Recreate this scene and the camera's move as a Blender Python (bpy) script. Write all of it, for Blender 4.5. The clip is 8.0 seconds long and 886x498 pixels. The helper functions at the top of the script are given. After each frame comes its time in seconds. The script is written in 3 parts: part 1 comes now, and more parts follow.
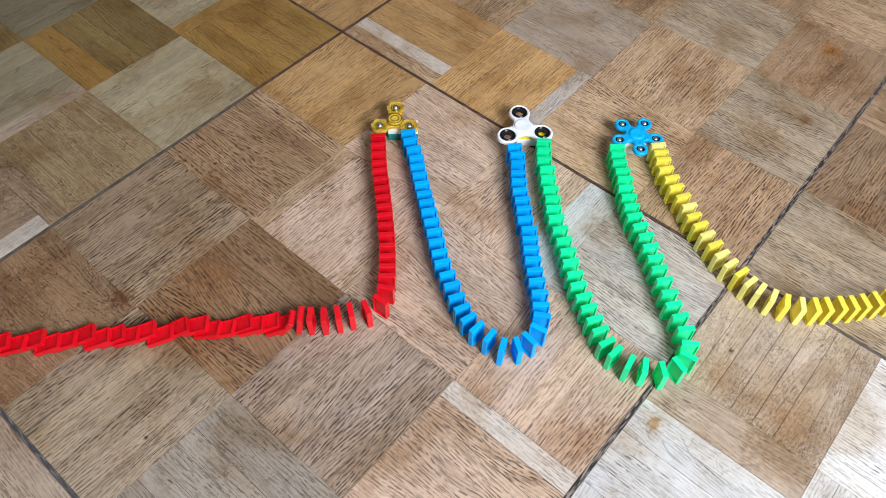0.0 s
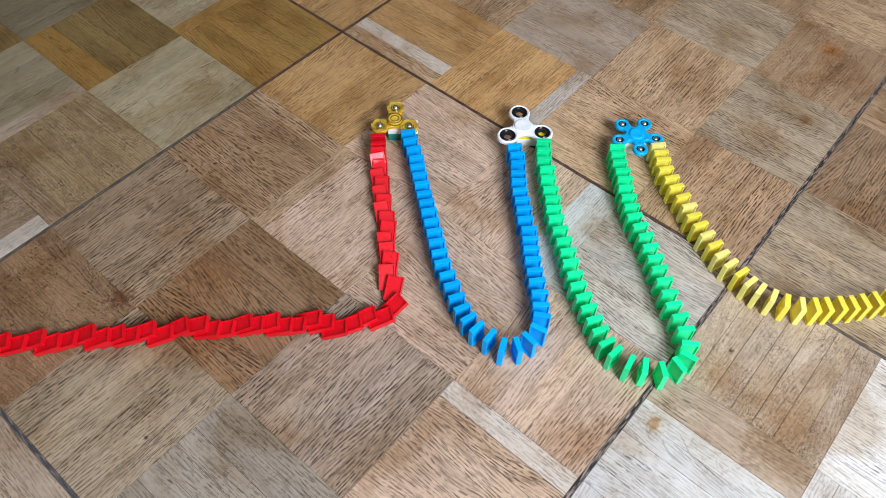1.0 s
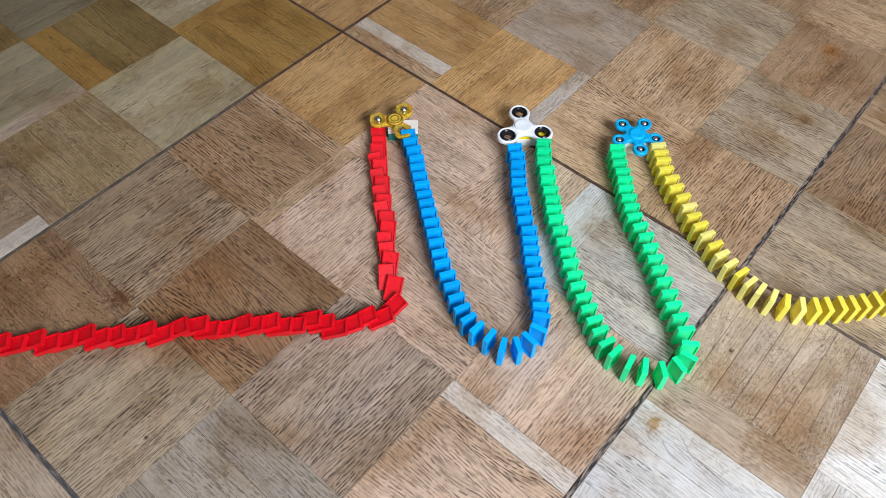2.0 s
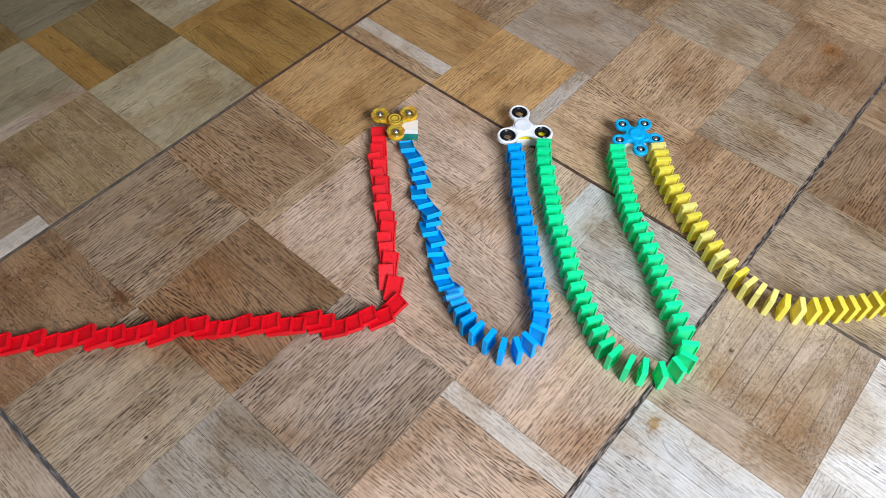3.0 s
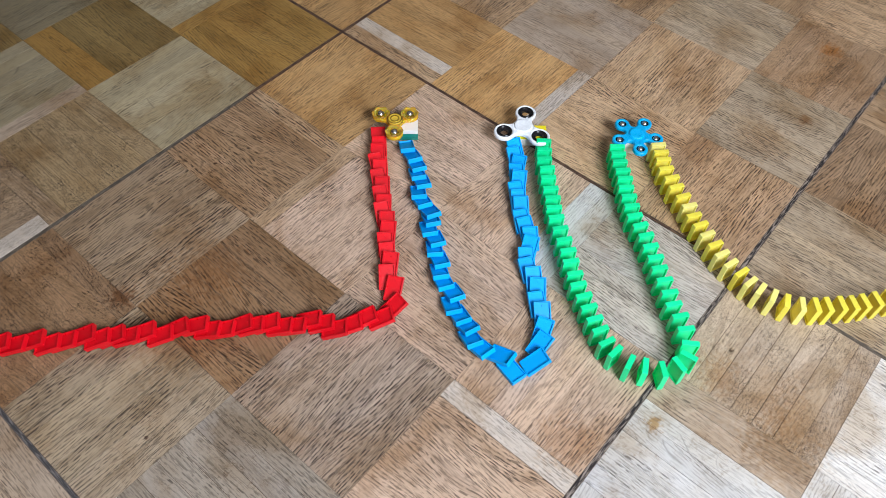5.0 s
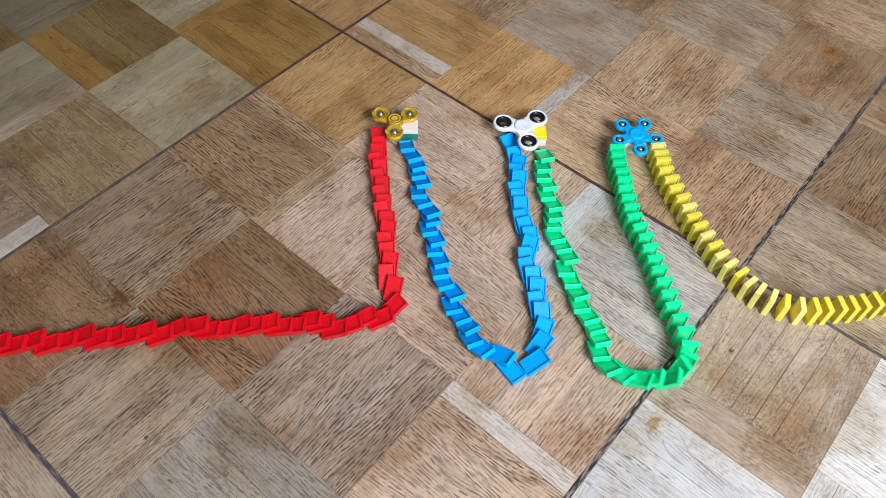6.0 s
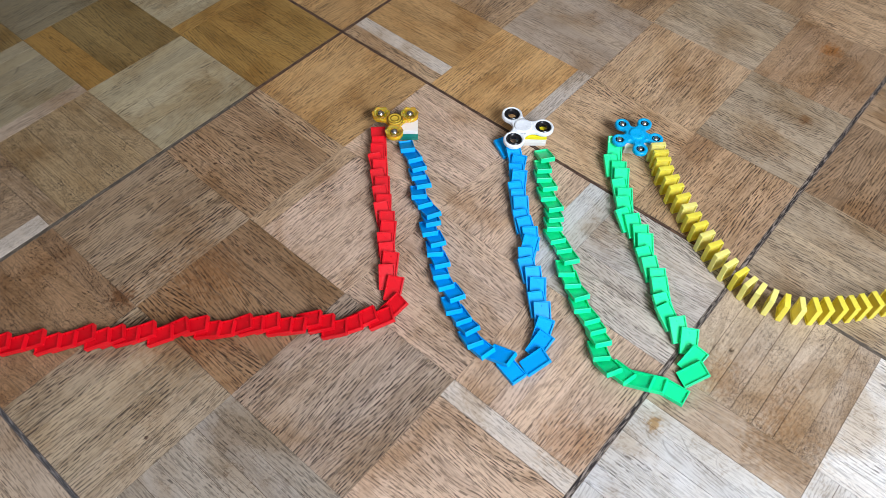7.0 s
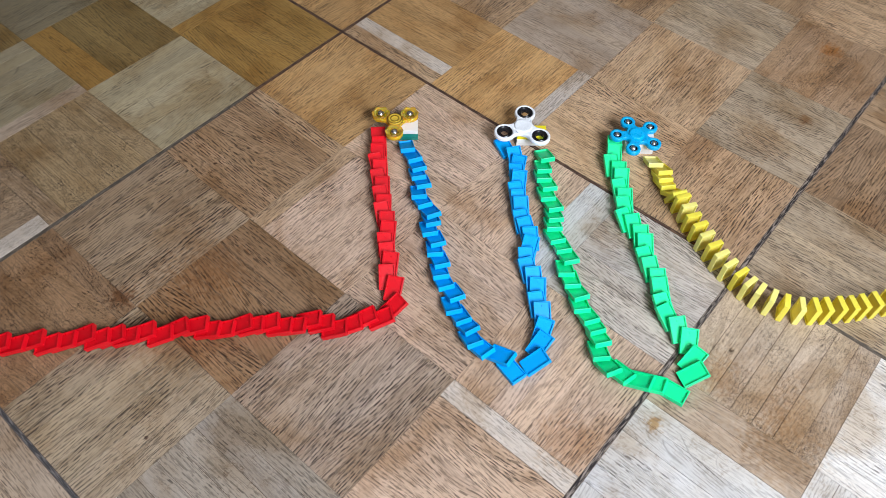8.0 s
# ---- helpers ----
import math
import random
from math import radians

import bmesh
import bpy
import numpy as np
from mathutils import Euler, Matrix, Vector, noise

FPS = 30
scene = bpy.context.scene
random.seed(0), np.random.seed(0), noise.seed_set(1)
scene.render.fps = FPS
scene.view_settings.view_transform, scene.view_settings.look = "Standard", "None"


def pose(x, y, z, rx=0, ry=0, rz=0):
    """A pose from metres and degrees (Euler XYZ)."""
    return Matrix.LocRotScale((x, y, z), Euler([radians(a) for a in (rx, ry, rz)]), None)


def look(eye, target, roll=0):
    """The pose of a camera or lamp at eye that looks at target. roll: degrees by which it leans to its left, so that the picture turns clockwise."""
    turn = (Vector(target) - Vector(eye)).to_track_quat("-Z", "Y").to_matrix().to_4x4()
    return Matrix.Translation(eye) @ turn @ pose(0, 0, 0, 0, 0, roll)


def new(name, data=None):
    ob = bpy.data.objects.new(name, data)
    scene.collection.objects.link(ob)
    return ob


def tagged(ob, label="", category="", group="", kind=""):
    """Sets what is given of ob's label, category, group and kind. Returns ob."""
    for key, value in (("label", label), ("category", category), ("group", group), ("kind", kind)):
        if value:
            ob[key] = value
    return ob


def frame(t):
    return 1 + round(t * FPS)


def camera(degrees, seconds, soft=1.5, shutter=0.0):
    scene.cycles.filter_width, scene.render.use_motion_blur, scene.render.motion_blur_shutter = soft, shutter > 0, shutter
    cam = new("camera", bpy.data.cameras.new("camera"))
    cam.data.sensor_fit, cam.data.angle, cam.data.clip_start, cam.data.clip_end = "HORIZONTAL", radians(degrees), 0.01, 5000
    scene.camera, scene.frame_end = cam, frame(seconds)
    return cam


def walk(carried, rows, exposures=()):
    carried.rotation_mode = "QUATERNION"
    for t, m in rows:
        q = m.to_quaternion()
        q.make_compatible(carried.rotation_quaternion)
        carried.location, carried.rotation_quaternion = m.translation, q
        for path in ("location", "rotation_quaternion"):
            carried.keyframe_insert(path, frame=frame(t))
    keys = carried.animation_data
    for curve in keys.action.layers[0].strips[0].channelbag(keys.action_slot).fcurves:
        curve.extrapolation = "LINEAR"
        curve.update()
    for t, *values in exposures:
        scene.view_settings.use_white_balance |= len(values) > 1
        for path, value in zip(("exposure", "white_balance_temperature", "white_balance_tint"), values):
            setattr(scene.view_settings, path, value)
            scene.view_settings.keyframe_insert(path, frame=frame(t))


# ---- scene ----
# camera on a stand, looking down at the floor
cam = camera(61.17, 8.0, soft=0.45, shutter=0.5)
EYE = pose(0.7777, -0.6693, 0.7944, 35.98, -0.746, 40.756)
walk(cam, [(0.0, EYE), (8.0, EYE)], exposures=[(0.0, 0.14), (0.5, 0.09), (1.0, 0.04), (1.5, 0.0), (8.0, 0.0)])

# ---- daylight ----
world = bpy.data.worlds.new("daylight")
scene.world = world
world.use_nodes = True
wn = world.node_tree.nodes
sky = wn.new("ShaderNodeTexSky")
sky.sky_type = "NISHITA"
sky.sun_disc = False
sky.sun_elevation = radians(40)
sky.sun_rotation = radians(200)
wn["Background"].inputs["Strength"].default_value = 0.12
world.node_tree.links.new(sky.outputs["Color"], wn["Background"].inputs["Color"])


def window_light(name, m, width, height, watts, tint):
    """An area lamp in a window's opening, standing in for the sky's light."""
    data = bpy.data.lights.new(name, "AREA")
    data.shape = "RECTANGLE"
    data.size, data.size_y, data.energy, data.color = width, height, watts, tint
    lamp = new(name, data)
    lamp.matrix_world = m
    return lamp


WALL_E, WALL_W, WALL_N, WALL_S, ROOM_H = 2.0, -2.9, 3.0, -1.8, 2.5
window_light("window_light_1", look((WALL_E + 0.02, -0.70, 1.45), (0.75, 0.0, 0.2)), 0.85, 0.95, 90, (0.80, 0.875, 1.0))
window_light("window_light_2", look((1.15, WALL_S - 0.02, 1.5), (0.85, -0.6, 0.2)), 1.0, 1.0, 3, (0.84, 0.90, 1.0))

# ---- materials ----


def material(name, color, rough=0.4, metal=0.0):
    m = bpy.data.materials.new(name)
    m.use_nodes = True
    b = m.node_tree.nodes["Principled BSDF"]
    b.inputs["Base Color"].default_value = (*color, 1)
    b.inputs["Roughness"].default_value = rough
    b.inputs["Metallic"].default_value = metal
    return m


def node(m, kind, **values):
    n = m.node_tree.nodes.new(kind)
    for key, value in values.items():
        n.inputs[key].default_value = value
    return n


def link(m, a, out, b, inp):
    m.node_tree.links.new(a.outputs[out], b.inputs[inp])


def ramp(m, stops):
    r = m.node_tree.nodes.new("ShaderNodeValToRGB")
    e = r.color_ramp.elements
    while len(e) < len(stops):
        e.new(0.5)
    for el, (p, c) in zip(e, stops):
        el.position, el.color = p, (*c, 1) if len(c) == 3 else c
    return r


def math_node(m, op, a, b):
    n = m.node_tree.nodes.new("ShaderNodeMath")
    n.operation = op
    for i, v in enumerate((a, b)):
        if isinstance(v, (int, float)):
            n.inputs[i].default_value = v
        else:
            m.node_tree.links.new(v, n.inputs[i])
    return n.outputs[0]


def mix(m, blend, fac, a, b):
    n = m.node_tree.nodes.new("ShaderNodeMix")
    n.data_type, n.blend_type = "RGBA", blend
    for i, v in ((0, fac), (6, a), (7, b)):
        if isinstance(v, (int, float)):
            n.inputs[i].default_value = v
        elif isinstance(v, tuple):
            n.inputs[i].default_value = (*v, 1)
        else:
            m.node_tree.links.new(v, n.inputs[i])
    return n.outputs[2]


# old stains, dirt and chips at their places in the room: x, y, size, tint
STAINS = [
    (0.624, 0.498, 0.022, (0.85, 0.58, 0.32)), (0.156, -0.545, 0.020, (0.60, 0.46, 0.36)),
    (0.663, 0.319, 0.013, (0.65, 0.50, 0.38)), (0.767, -0.113, 0.0045, (0.20, 0.16, 0.13)), (0.068, -0.326, 0.003, (0.2, 0.13, 0.10)),
    (0.331, -0.636, 0.003, (0.25, 0.18, 0.15)), (0.635, 0.234, 0.05, (0.88, 0.80, 0.72)), (0.207, -0.449, 0.06, (0.88, 0.78, 0.68)),
    (0.804, -0.147, 0.075, (0.93, 0.87, 0.80)), (0.870, -0.188, 0.05, (0.82, 0.74, 0.64)), (0.869, -0.136, 0.05, (0.95, 0.90, 0.84)), (0.746, -0.253, 0.012, (0.72, 0.52, 0.3)),
    (0.773, -0.150, 0.03, (0.86, 0.76, 0.66)), (0.245, -0.505, 0.1, (0.9, 0.82, 0.72)), (0.682, -0.335, 0.04, (0.92, 0.82, 0.72)),
]


def oak(name, rough=0.40):
    """Worn oiled oak. The strip's own colour and pore strength come from the object's colour; open pores as dark dashes along
    a grain that leans a little in each strip, wavy figure, dirt and wear that cross the strips, scratches and stains."""
    m = material(name, (0.5, 0.35, 0.2), rough)
    b = m.node_tree.nodes["Principled BSDF"]
    uv = node(m, "ShaderNodeUVMap")
    info, geo = node(m, "ShaderNodeObjectInfo"), node(m, "ShaderNodeNewGeometry")
    # the alpha holds the strength of the pores (0 to 0.45) and, with 0.5 more, says that the piece is worn down
    color, alpha = info.outputs["Color"], info.outputs["Alpha"]
    worn_down = math_node(m, "GREATER_THAN", alpha, 0.5)
    pores = math_node(m, "DIVIDE", math_node(m, "SUBTRACT", alpha, math_node(m, "MULTIPLY", worn_down, 0.5)), 0.45)
    rnd = math_node(m, "FRACT", math_node(m, "ADD", info.outputs["Random"], geo.outputs["Random Per Island"]), 0)
    shift = m.node_tree.nodes.new("ShaderNodeCombineXYZ")
    m.node_tree.links.new(math_node(m, "MULTIPLY", rnd, 37.0), shift.inputs[0])
    m.node_tree.links.new(math_node(m, "MULTIPLY", rnd, 91.0), shift.inputs[1])
    # the grain's lean: most strips run nearly straight, a few run askew
    lean = math_node(m, "SUBTRACT", math_node(m, "FRACT", math_node(m, "MULTIPLY", rnd, 13.7), 0), 0.5)
    lean = math_node(m, "ADD", math_node(m, "MULTIPLY", lean, 0.10), math_node(m, "MULTIPLY", math_node(m, "POWER", math_node(m, "MULTIPLY", lean, 2.0), 5.0), 0.14))
    turn = m.node_tree.nodes.new("ShaderNodeVectorRotate")
    turn.rotation_type = "Z_AXIS"
    link(m, uv, "UV", turn, "Vector")
    m.node_tree.links.new(lean, turn.inputs["Angle"])
    add = m.node_tree.nodes.new("ShaderNodeVectorMath")
    link(m, turn, 0, add, 0)
    link(m, shift, 0, add, 1)
    # slow waves that bend the grain
    bend_map = node(m, "ShaderNodeMapping", Scale=(14, 22, 1))
    link(m, add, 0, bend_map, "Vector")
    bend = node(m, "ShaderNodeTexNoise", Scale=1.0, Detail=1.0)
    link(m, bend_map, 0, bend, "Vector")
    bent = m.node_tree.nodes.new("ShaderNodeCombineXYZ")
    amount = math_node(m, "ADD", 0.002, math_node(m, "MULTIPLY", math_node(m, "POWER", math_node(m, "FRACT", math_node(m, "MULTIPLY", rnd, 5.9), 0), 4.0), 0.014))
    m.node_tree.links.new(math_node(m, "MULTIPLY", math_node(m, "SUBTRACT", bend.outputs["Fac"], 0.5), amount), bent.inputs[1])
    grain = m.node_tree.nodes.new("ShaderNodeVectorMath")
    link(m, add, 0, grain, 0)
    link(m, bent, 0, grain, 1)

    def stretched(x, y, **values):
        mp = node(m, "ShaderNodeMapping", Scale=(x, y, 1))
        link(m, grain, 0, mp, "Vector")
        n = node(m, "ShaderNodeTexNoise", Scale=1.0, **values)
        link(m, mp, 0, n, "Vector")
        return n

    def worn(scale, **values):
        n = node(m, "ShaderNodeTexNoise", Scale=scale, **values)
        link(m, geo, "Position", n, "Vector")
        return n

    dash = stretched(68, 520, Detail=1.5, Roughness=0.5, Distortion=0.15)
    long_dash = stretched(30, 430, Detail=2.0, Roughness=0.55, Distortion=0.3)
    row_map = node(m, "ShaderNodeMapping", Scale=(0.12, 1, 1))
    link(m, grain, 0, row_map, "Vector")
    rows = node(m, "ShaderNodeTexWave", Scale=76.0, Distortion=13.0, Detail=2.5)
    rows.inputs["Detail Scale"].default_value = 0.45
    rows.bands_direction = "Y"
    link(m, row_map, 0, rows, "Vector")
    broken = stretched(112, 300, Detail=1.0)
    fine = stretched(150, 1500, Detail=2.0, Roughness=0.7)
    figure = stretched(7, 60, Detail=3.0, Distortion=1.2)
    blotch = stretched(16, 22, Detail=5.0, Roughness=0.6)
    where = stretched(14, 48, Detail=3.0)
    scratch = stretched(11, 13, Detail=1.0, Distortion=0.6)
    dirt = worn(8.5, Detail=6.0, Roughness=0.62, Distortion=0.4)
    mottle = worn(150.0, Detail=4.0, Roughness=0.7, Distortion=1.0)
    r_rows = ramp(m, [(0.60, (0, 0, 0)), (0.76, (1, 1, 1))])
    link(m, rows, "Fac", r_rows, 0)
    r_broken = ramp(m, [(0.41, (0, 0, 0)), (0.56, (1, 1, 1))])
    link(m, broken, "Fac", r_broken, 0)
    in_rows = math_node(m, "MULTIPLY", r_rows.outputs[0], r_broken.outputs[0])
    r_dash = ramp(m, [(0.56, (0, 0, 0)), (0.65, (1, 1, 1))])
    link(m, dash, "Fac", r_dash, 0)
    r_long = ramp(m, [(0.57, (0, 0, 0)), (0.68, (1, 1, 1))])
    link(m, long_dash, "Fac", r_long, 0)
    r_where = ramp(m, [(0.36, (0.40, 0.40, 0.40)), (0.52, (1, 1, 1))])
    link(m, where, "Fac", r_where, 0)
    both = math_node(m, "MAXIMUM", in_rows, math_node(m, "MAXIMUM", math_node(m, "MULTIPLY", r_dash.outputs[0], 0.7), math_node(m, "MULTIPLY", r_long.outputs[0], 0.9)))
    own = math_node(m, "ADD", 0.78, math_node(m, "MULTIPLY", math_node(m, "FRACT", math_node(m, "MULTIPLY", rnd, 7.31), 0), 0.45))
    pore = math_node(m, "MULTIPLY", math_node(m, "MULTIPLY", math_node(m, "MULTIPLY", both, r_where.outputs[0]), own), pores)
    # clusters of deep pores, in bleached wood too
    r_deep = ramp(m, [(0.55, (0, 0, 0)), (0.63, (0.72, 0.72, 0.72))])
    link(m, where, "Fac", r_deep, 0)
    pore = math_node(m, "MAXIMUM", pore, math_node(m, "MULTIPLY", both, r_deep.outputs[0]))
    # worn down: the pores are left as short curls, thick in some places and thin in others
    curl = worn(190.0, Detail=2.0, Roughness=0.55, Distortion=1.6)
    r_curl = ramp(m, [(0.445, (0, 0, 0)), (0.475, (1, 1, 1)), (0.51, (1, 1, 1)), (0.54, (0, 0, 0))])
    link(m, curl, "Fac", r_curl, 0)
    patch = worn(24.0, Detail=3.0)
    r_patch = ramp(m, [(0.36, (0.25, 0.25, 0.25)), (0.60, (0.9, 0.9, 0.9))])
    link(m, patch, "Fac", r_patch, 0)
    curls = math_node(m, "ADD", math_node(m, "MULTIPLY", r_curl.outputs[0], math_node(m, "MULTIPLY", r_patch.outputs[0], pores)), math_node(m, "MULTIPLY", pore, 0.45))
    blend = node(m, "ShaderNodeMix")
    m.node_tree.links.new(worn_down, blend.inputs[0])
    m.node_tree.links.new(pore, blend.inputs[2])
    m.node_tree.links.new(curls, blend.inputs[3])
    pore = math_node(m, "MINIMUM", blend.outputs[0], 0.95)
    r_fig = ramp(m, [(0.3, (0.74, 0.71, 0.66)), (0.49, (1.0, 1.0, 1.0)), (0.70, (1.16, 1.16, 1.16))])
    link(m, figure, "Fac", r_fig, 0)
    plain = math_node(m, "MINIMUM", math_node(m, "ADD", math_node(m, "MULTIPLY", pores, 1.1), -0.12), 1.0)     # bleached wood has little figure
    c = mix(m, "MULTIPLY", plain, color, r_fig.outputs[0])
    r_bl = ramp(m, [(0.28, (0.62, 0.56, 0.50)), (0.47, (0.98, 0.98, 0.98)), (0.62, (1.0, 1.0, 1.0)), (0.75, (1.1, 1.1, 1.12))])
    link(m, blotch, "Fac", r_bl, 0)
    c = mix(m, "MULTIPLY", math_node(m, "MULTIPLY", plain, 0.75), c, r_bl.outputs[0])
    r_fine = ramp(m, [(0.32, (0.70, 0.66, 0.60)), (0.55, (1, 1, 1))])
    link(m, fine, "Fac", r_fine, 0)
    c = mix(m, "MULTIPLY", math_node(m, "MULTIPLY", plain, 0.5), c, r_fine.outputs[0])
    # trodden-in dirt in patches, and fine mottling where the oil has gone
    r_dirt = ramp(m, [(0.36, (0.70, 0.60, 0.48)), (0.47, (0.93, 0.90, 0.86)), (0.56, (1.0, 1.0, 1.0)), (0.70, (1.06, 1.06, 1.06))])
    link(m, dirt, "Fac", r_dirt, 0)
    c = mix(m, "MULTIPLY", 0.85, c, r_dirt.outputs[0])
    r_mot = ramp(m, [(0.34, (0.55, 0.47, 0.40)), (0.46, (1.0, 1.0, 1.0)), (0.60, (1.0, 1.0, 1.0)), (0.72, (1.22, 1.20, 1.18))])
    link(m, mottle, "Fac", r_mot, 0)
    r_dm = ramp(m, [(0.40, (0.75, 0.75, 0.75)), (0.56, (0.12, 0.12, 0.12))])
    link(m, dirt, "Fac", r_dm, 0)
    c = mix(m, "MULTIPLY", r_dm.outputs[0], c, r_mot.outputs[0])
    dark = mix(m, "MULTIPLY", 1.0, color, (0.06, 0.04, 0.03))
    c = mix(m, "MIX", pore, c, dark)
    # a few thin curved scratches in the oil
    r_scr = ramp(m, [(0.490, (0, 0, 0)), (0.4965, (1, 1, 1)), (0.5035, (1, 1, 1)), (0.510, (0, 0, 0))])
    link(m, scratch, "Fac", r_scr, 0)
    r_msk = ramp(m, [(0.52, (0, 0, 0)), (0.60, (1, 1, 1))])
    link(m, blotch, "Fac", r_msk, 0)
    worn_dark = mix(m, "MULTIPLY", 1.0, color, (0.42, 0.40, 0.38))
    c = mix(m, "MIX", math_node(m, "MULTIPLY", math_node(m, "MULTIPLY", r_scr.outputs[0], r_msk.outputs[0]), 0.6), c, worn_dark)
    wobble = node(m, "ShaderNodeTexNoise", Scale=180.0, Detail=3.0)
    link(m, geo, "Position", wobble, "Vector")
    for x, y, size, tint in STAINS:
        d = node(m, "ShaderNodeVectorMath")
        d.operation = "DISTANCE"
        link(m, geo, "Position", d, 0)
        d.inputs[1].default_value = (x, y, 0)
        near = math_node(m, "ADD", math_node(m, "DIVIDE", d.outputs["Value"], size), math_node(m, "MULTIPLY", math_node(m, "SUBTRACT", wobble.outputs["Fac"], 0.5), 2.2))
        r_st = ramp(m, [(0.35, (1, 1, 1)), (1.0, (0, 0, 0))])
        m.node_tree.links.new(near, r_st.inputs[0])
        c = mix(m, "MULTIPLY", r_st.outputs[0], c, tint)
    m.node_tree.links.new(c, b.inputs["Base Color"])
    r_ro = ramp(m, [(0.3, (rough - 0.08,) * 3), (0.7, (rough + 0.12,) * 3)])
    link(m, blotch, "Fac", r_ro, 0)
    m.node_tree.links.new(r_ro.outputs[0], b.inputs["Roughness"])
    bump = node(m, "ShaderNodeBump", Strength=0.4, Distance=0.0007)
    m.node_tree.links.new(math_node(m, "SUBTRACT", 1.0, pore), bump.inputs["Height"])
    link(m, bump, "Normal", b, "Normal")
    return m


OAK = oak("worn_oak")
OAK_TONES = {      # colour of the wood, with some of the light's tint where it lies, strength of its pores
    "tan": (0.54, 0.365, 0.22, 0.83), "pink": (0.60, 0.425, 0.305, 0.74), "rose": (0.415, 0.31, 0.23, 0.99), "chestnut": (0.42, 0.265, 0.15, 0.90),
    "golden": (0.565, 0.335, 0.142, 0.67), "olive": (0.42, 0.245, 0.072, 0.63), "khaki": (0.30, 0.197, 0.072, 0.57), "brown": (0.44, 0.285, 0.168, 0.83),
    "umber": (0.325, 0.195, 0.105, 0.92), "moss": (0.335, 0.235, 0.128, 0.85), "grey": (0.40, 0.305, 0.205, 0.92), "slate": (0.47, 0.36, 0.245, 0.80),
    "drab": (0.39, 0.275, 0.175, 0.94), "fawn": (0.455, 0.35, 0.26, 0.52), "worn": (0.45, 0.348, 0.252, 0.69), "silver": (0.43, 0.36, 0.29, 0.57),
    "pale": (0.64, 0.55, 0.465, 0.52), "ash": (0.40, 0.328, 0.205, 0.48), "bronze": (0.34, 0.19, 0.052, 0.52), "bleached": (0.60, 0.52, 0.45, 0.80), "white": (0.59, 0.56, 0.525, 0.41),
}


def filler(name, color, streak):
    """Dark joint filler with long fibrous streaks."""
    m = material(name, color, 0.92)
    b = m.node_tree.nodes["Principled BSDF"]
    co = node(m, "ShaderNodeTexCoord")
    mp = node(m, "ShaderNodeMapping", Scale=(620, 70, 1), Rotation=(0, 0, 0.22))
    link(m, co, "Object", mp, "Vector")
    n = node(m, "ShaderNodeTexNoise", Scale=1.0, Detail=3.0, Distortion=0.8)
    link(m, mp, 0, n, "Vector")
    r = ramp(m, [(0.46, color), (0.60, streak)])
    link(m, n, "Fac", r, 0)
    link(m, r, 0, b, "Base Color")
    bump = node(m, "ShaderNodeBump", Strength=0.6, Distance=0.001)
    link(m, n, "Fac", bump, "Height")
    link(m, bump, "Normal", b, "Normal")
    return m


FILLER_BROWN = filler("filler_brown", (0.055, 0.027, 0.017), (0.15, 0.082, 0.05))
FILLER_GREY = filler("filler_grey", (0.05, 0.045, 0.045), (0.17, 0.15, 0.14))
FILLER_DUSTY = filler("filler_dusty", (0.07, 0.055, 0.042), (0.16, 0.13, 0.10))
FILLER_BLACK = filler("filler_black", (0.016, 0.012, 0.011), (0.30, 0.24, 0.20))
GAP = material("dirt_in_gaps", (0.12, 0.08, 0.055), 0.9)


def plastic(name, color, rough=0.32, wobble=0.12, glow=0.0):
    """Moulded plastic: slight tone from piece to piece, faint scuffs and grain in the gloss."""
    m = material(name, color, rough)
    b = m.node_tree.nodes["Principled BSDF"]
    info, co = node(m, "ShaderNodeObjectInfo"), node(m, "ShaderNodeTexCoord")
    r = ramp(m, [(0.0, tuple(c * (1 - wobble) for c in color)), (0.5, color), (1.0, tuple(min(1, c * (1 + wobble * 0.6)) for c in color))])
    link(m, info, "Random", r, 0)
    n = node(m, "ShaderNodeTexNoise", Scale=260.0, Detail=4.0)
    link(m, co, "Object", n, "Vector")
    r2 = ramp(m, [(0.3, (rough - 0.06,) * 3), (0.7, (rough + 0.1,) * 3)])
    link(m, n, "Fac", r2, 0)
    link(m, r, 0, b, "Base Color")
    link(m, r2, 0, b, "Roughness")
    b.inputs["Subsurface Weight"].default_value = glow
    b.inputs["Subsurface Scale"].default_value = 0.005
    b.inputs["Subsurface Radius"].default_value = (1.0, 1.0, 1.0)
    bump = node(m, "ShaderNodeBump", Strength=0.06, Distance=0.0003)
    link(m, n, "Fac", bump, "Height")
    link(m, bump, "Normal", b, "Normal")
    return m


RED = plastic("red_plastic", (0.71, 0.004, 0.013), glow=0.06)
BLUE = plastic("blue_plastic", (0.0, 0.375, 0.88), rough=0.42, glow=0.06)
BLUE.node_tree.nodes["Principled BSDF"].inputs["Specular IOR Level"].default_value = 0.2
GREEN = plastic("green_plastic", (0.005, 0.85, 0.33), glow=0.12)
YELLOW = plastic("yellow_plastic", (0.92, 0.75, 0.085), wobble=0.06, glow=0.65)
LEMON = plastic("pale_yellow_plastic", (0.92, 0.80, 0.23), wobble=0.06, glow=0.65)
TEAL = plastic("teal_plastic", (0.01, 0.22, 0.17))
CREAM = plastic("white_plastic", (0.80, 0.76, 0.70))
BRIGHT_YELLOW = plastic("bright_yellow_plastic", (0.88, 0.72, 0.02))
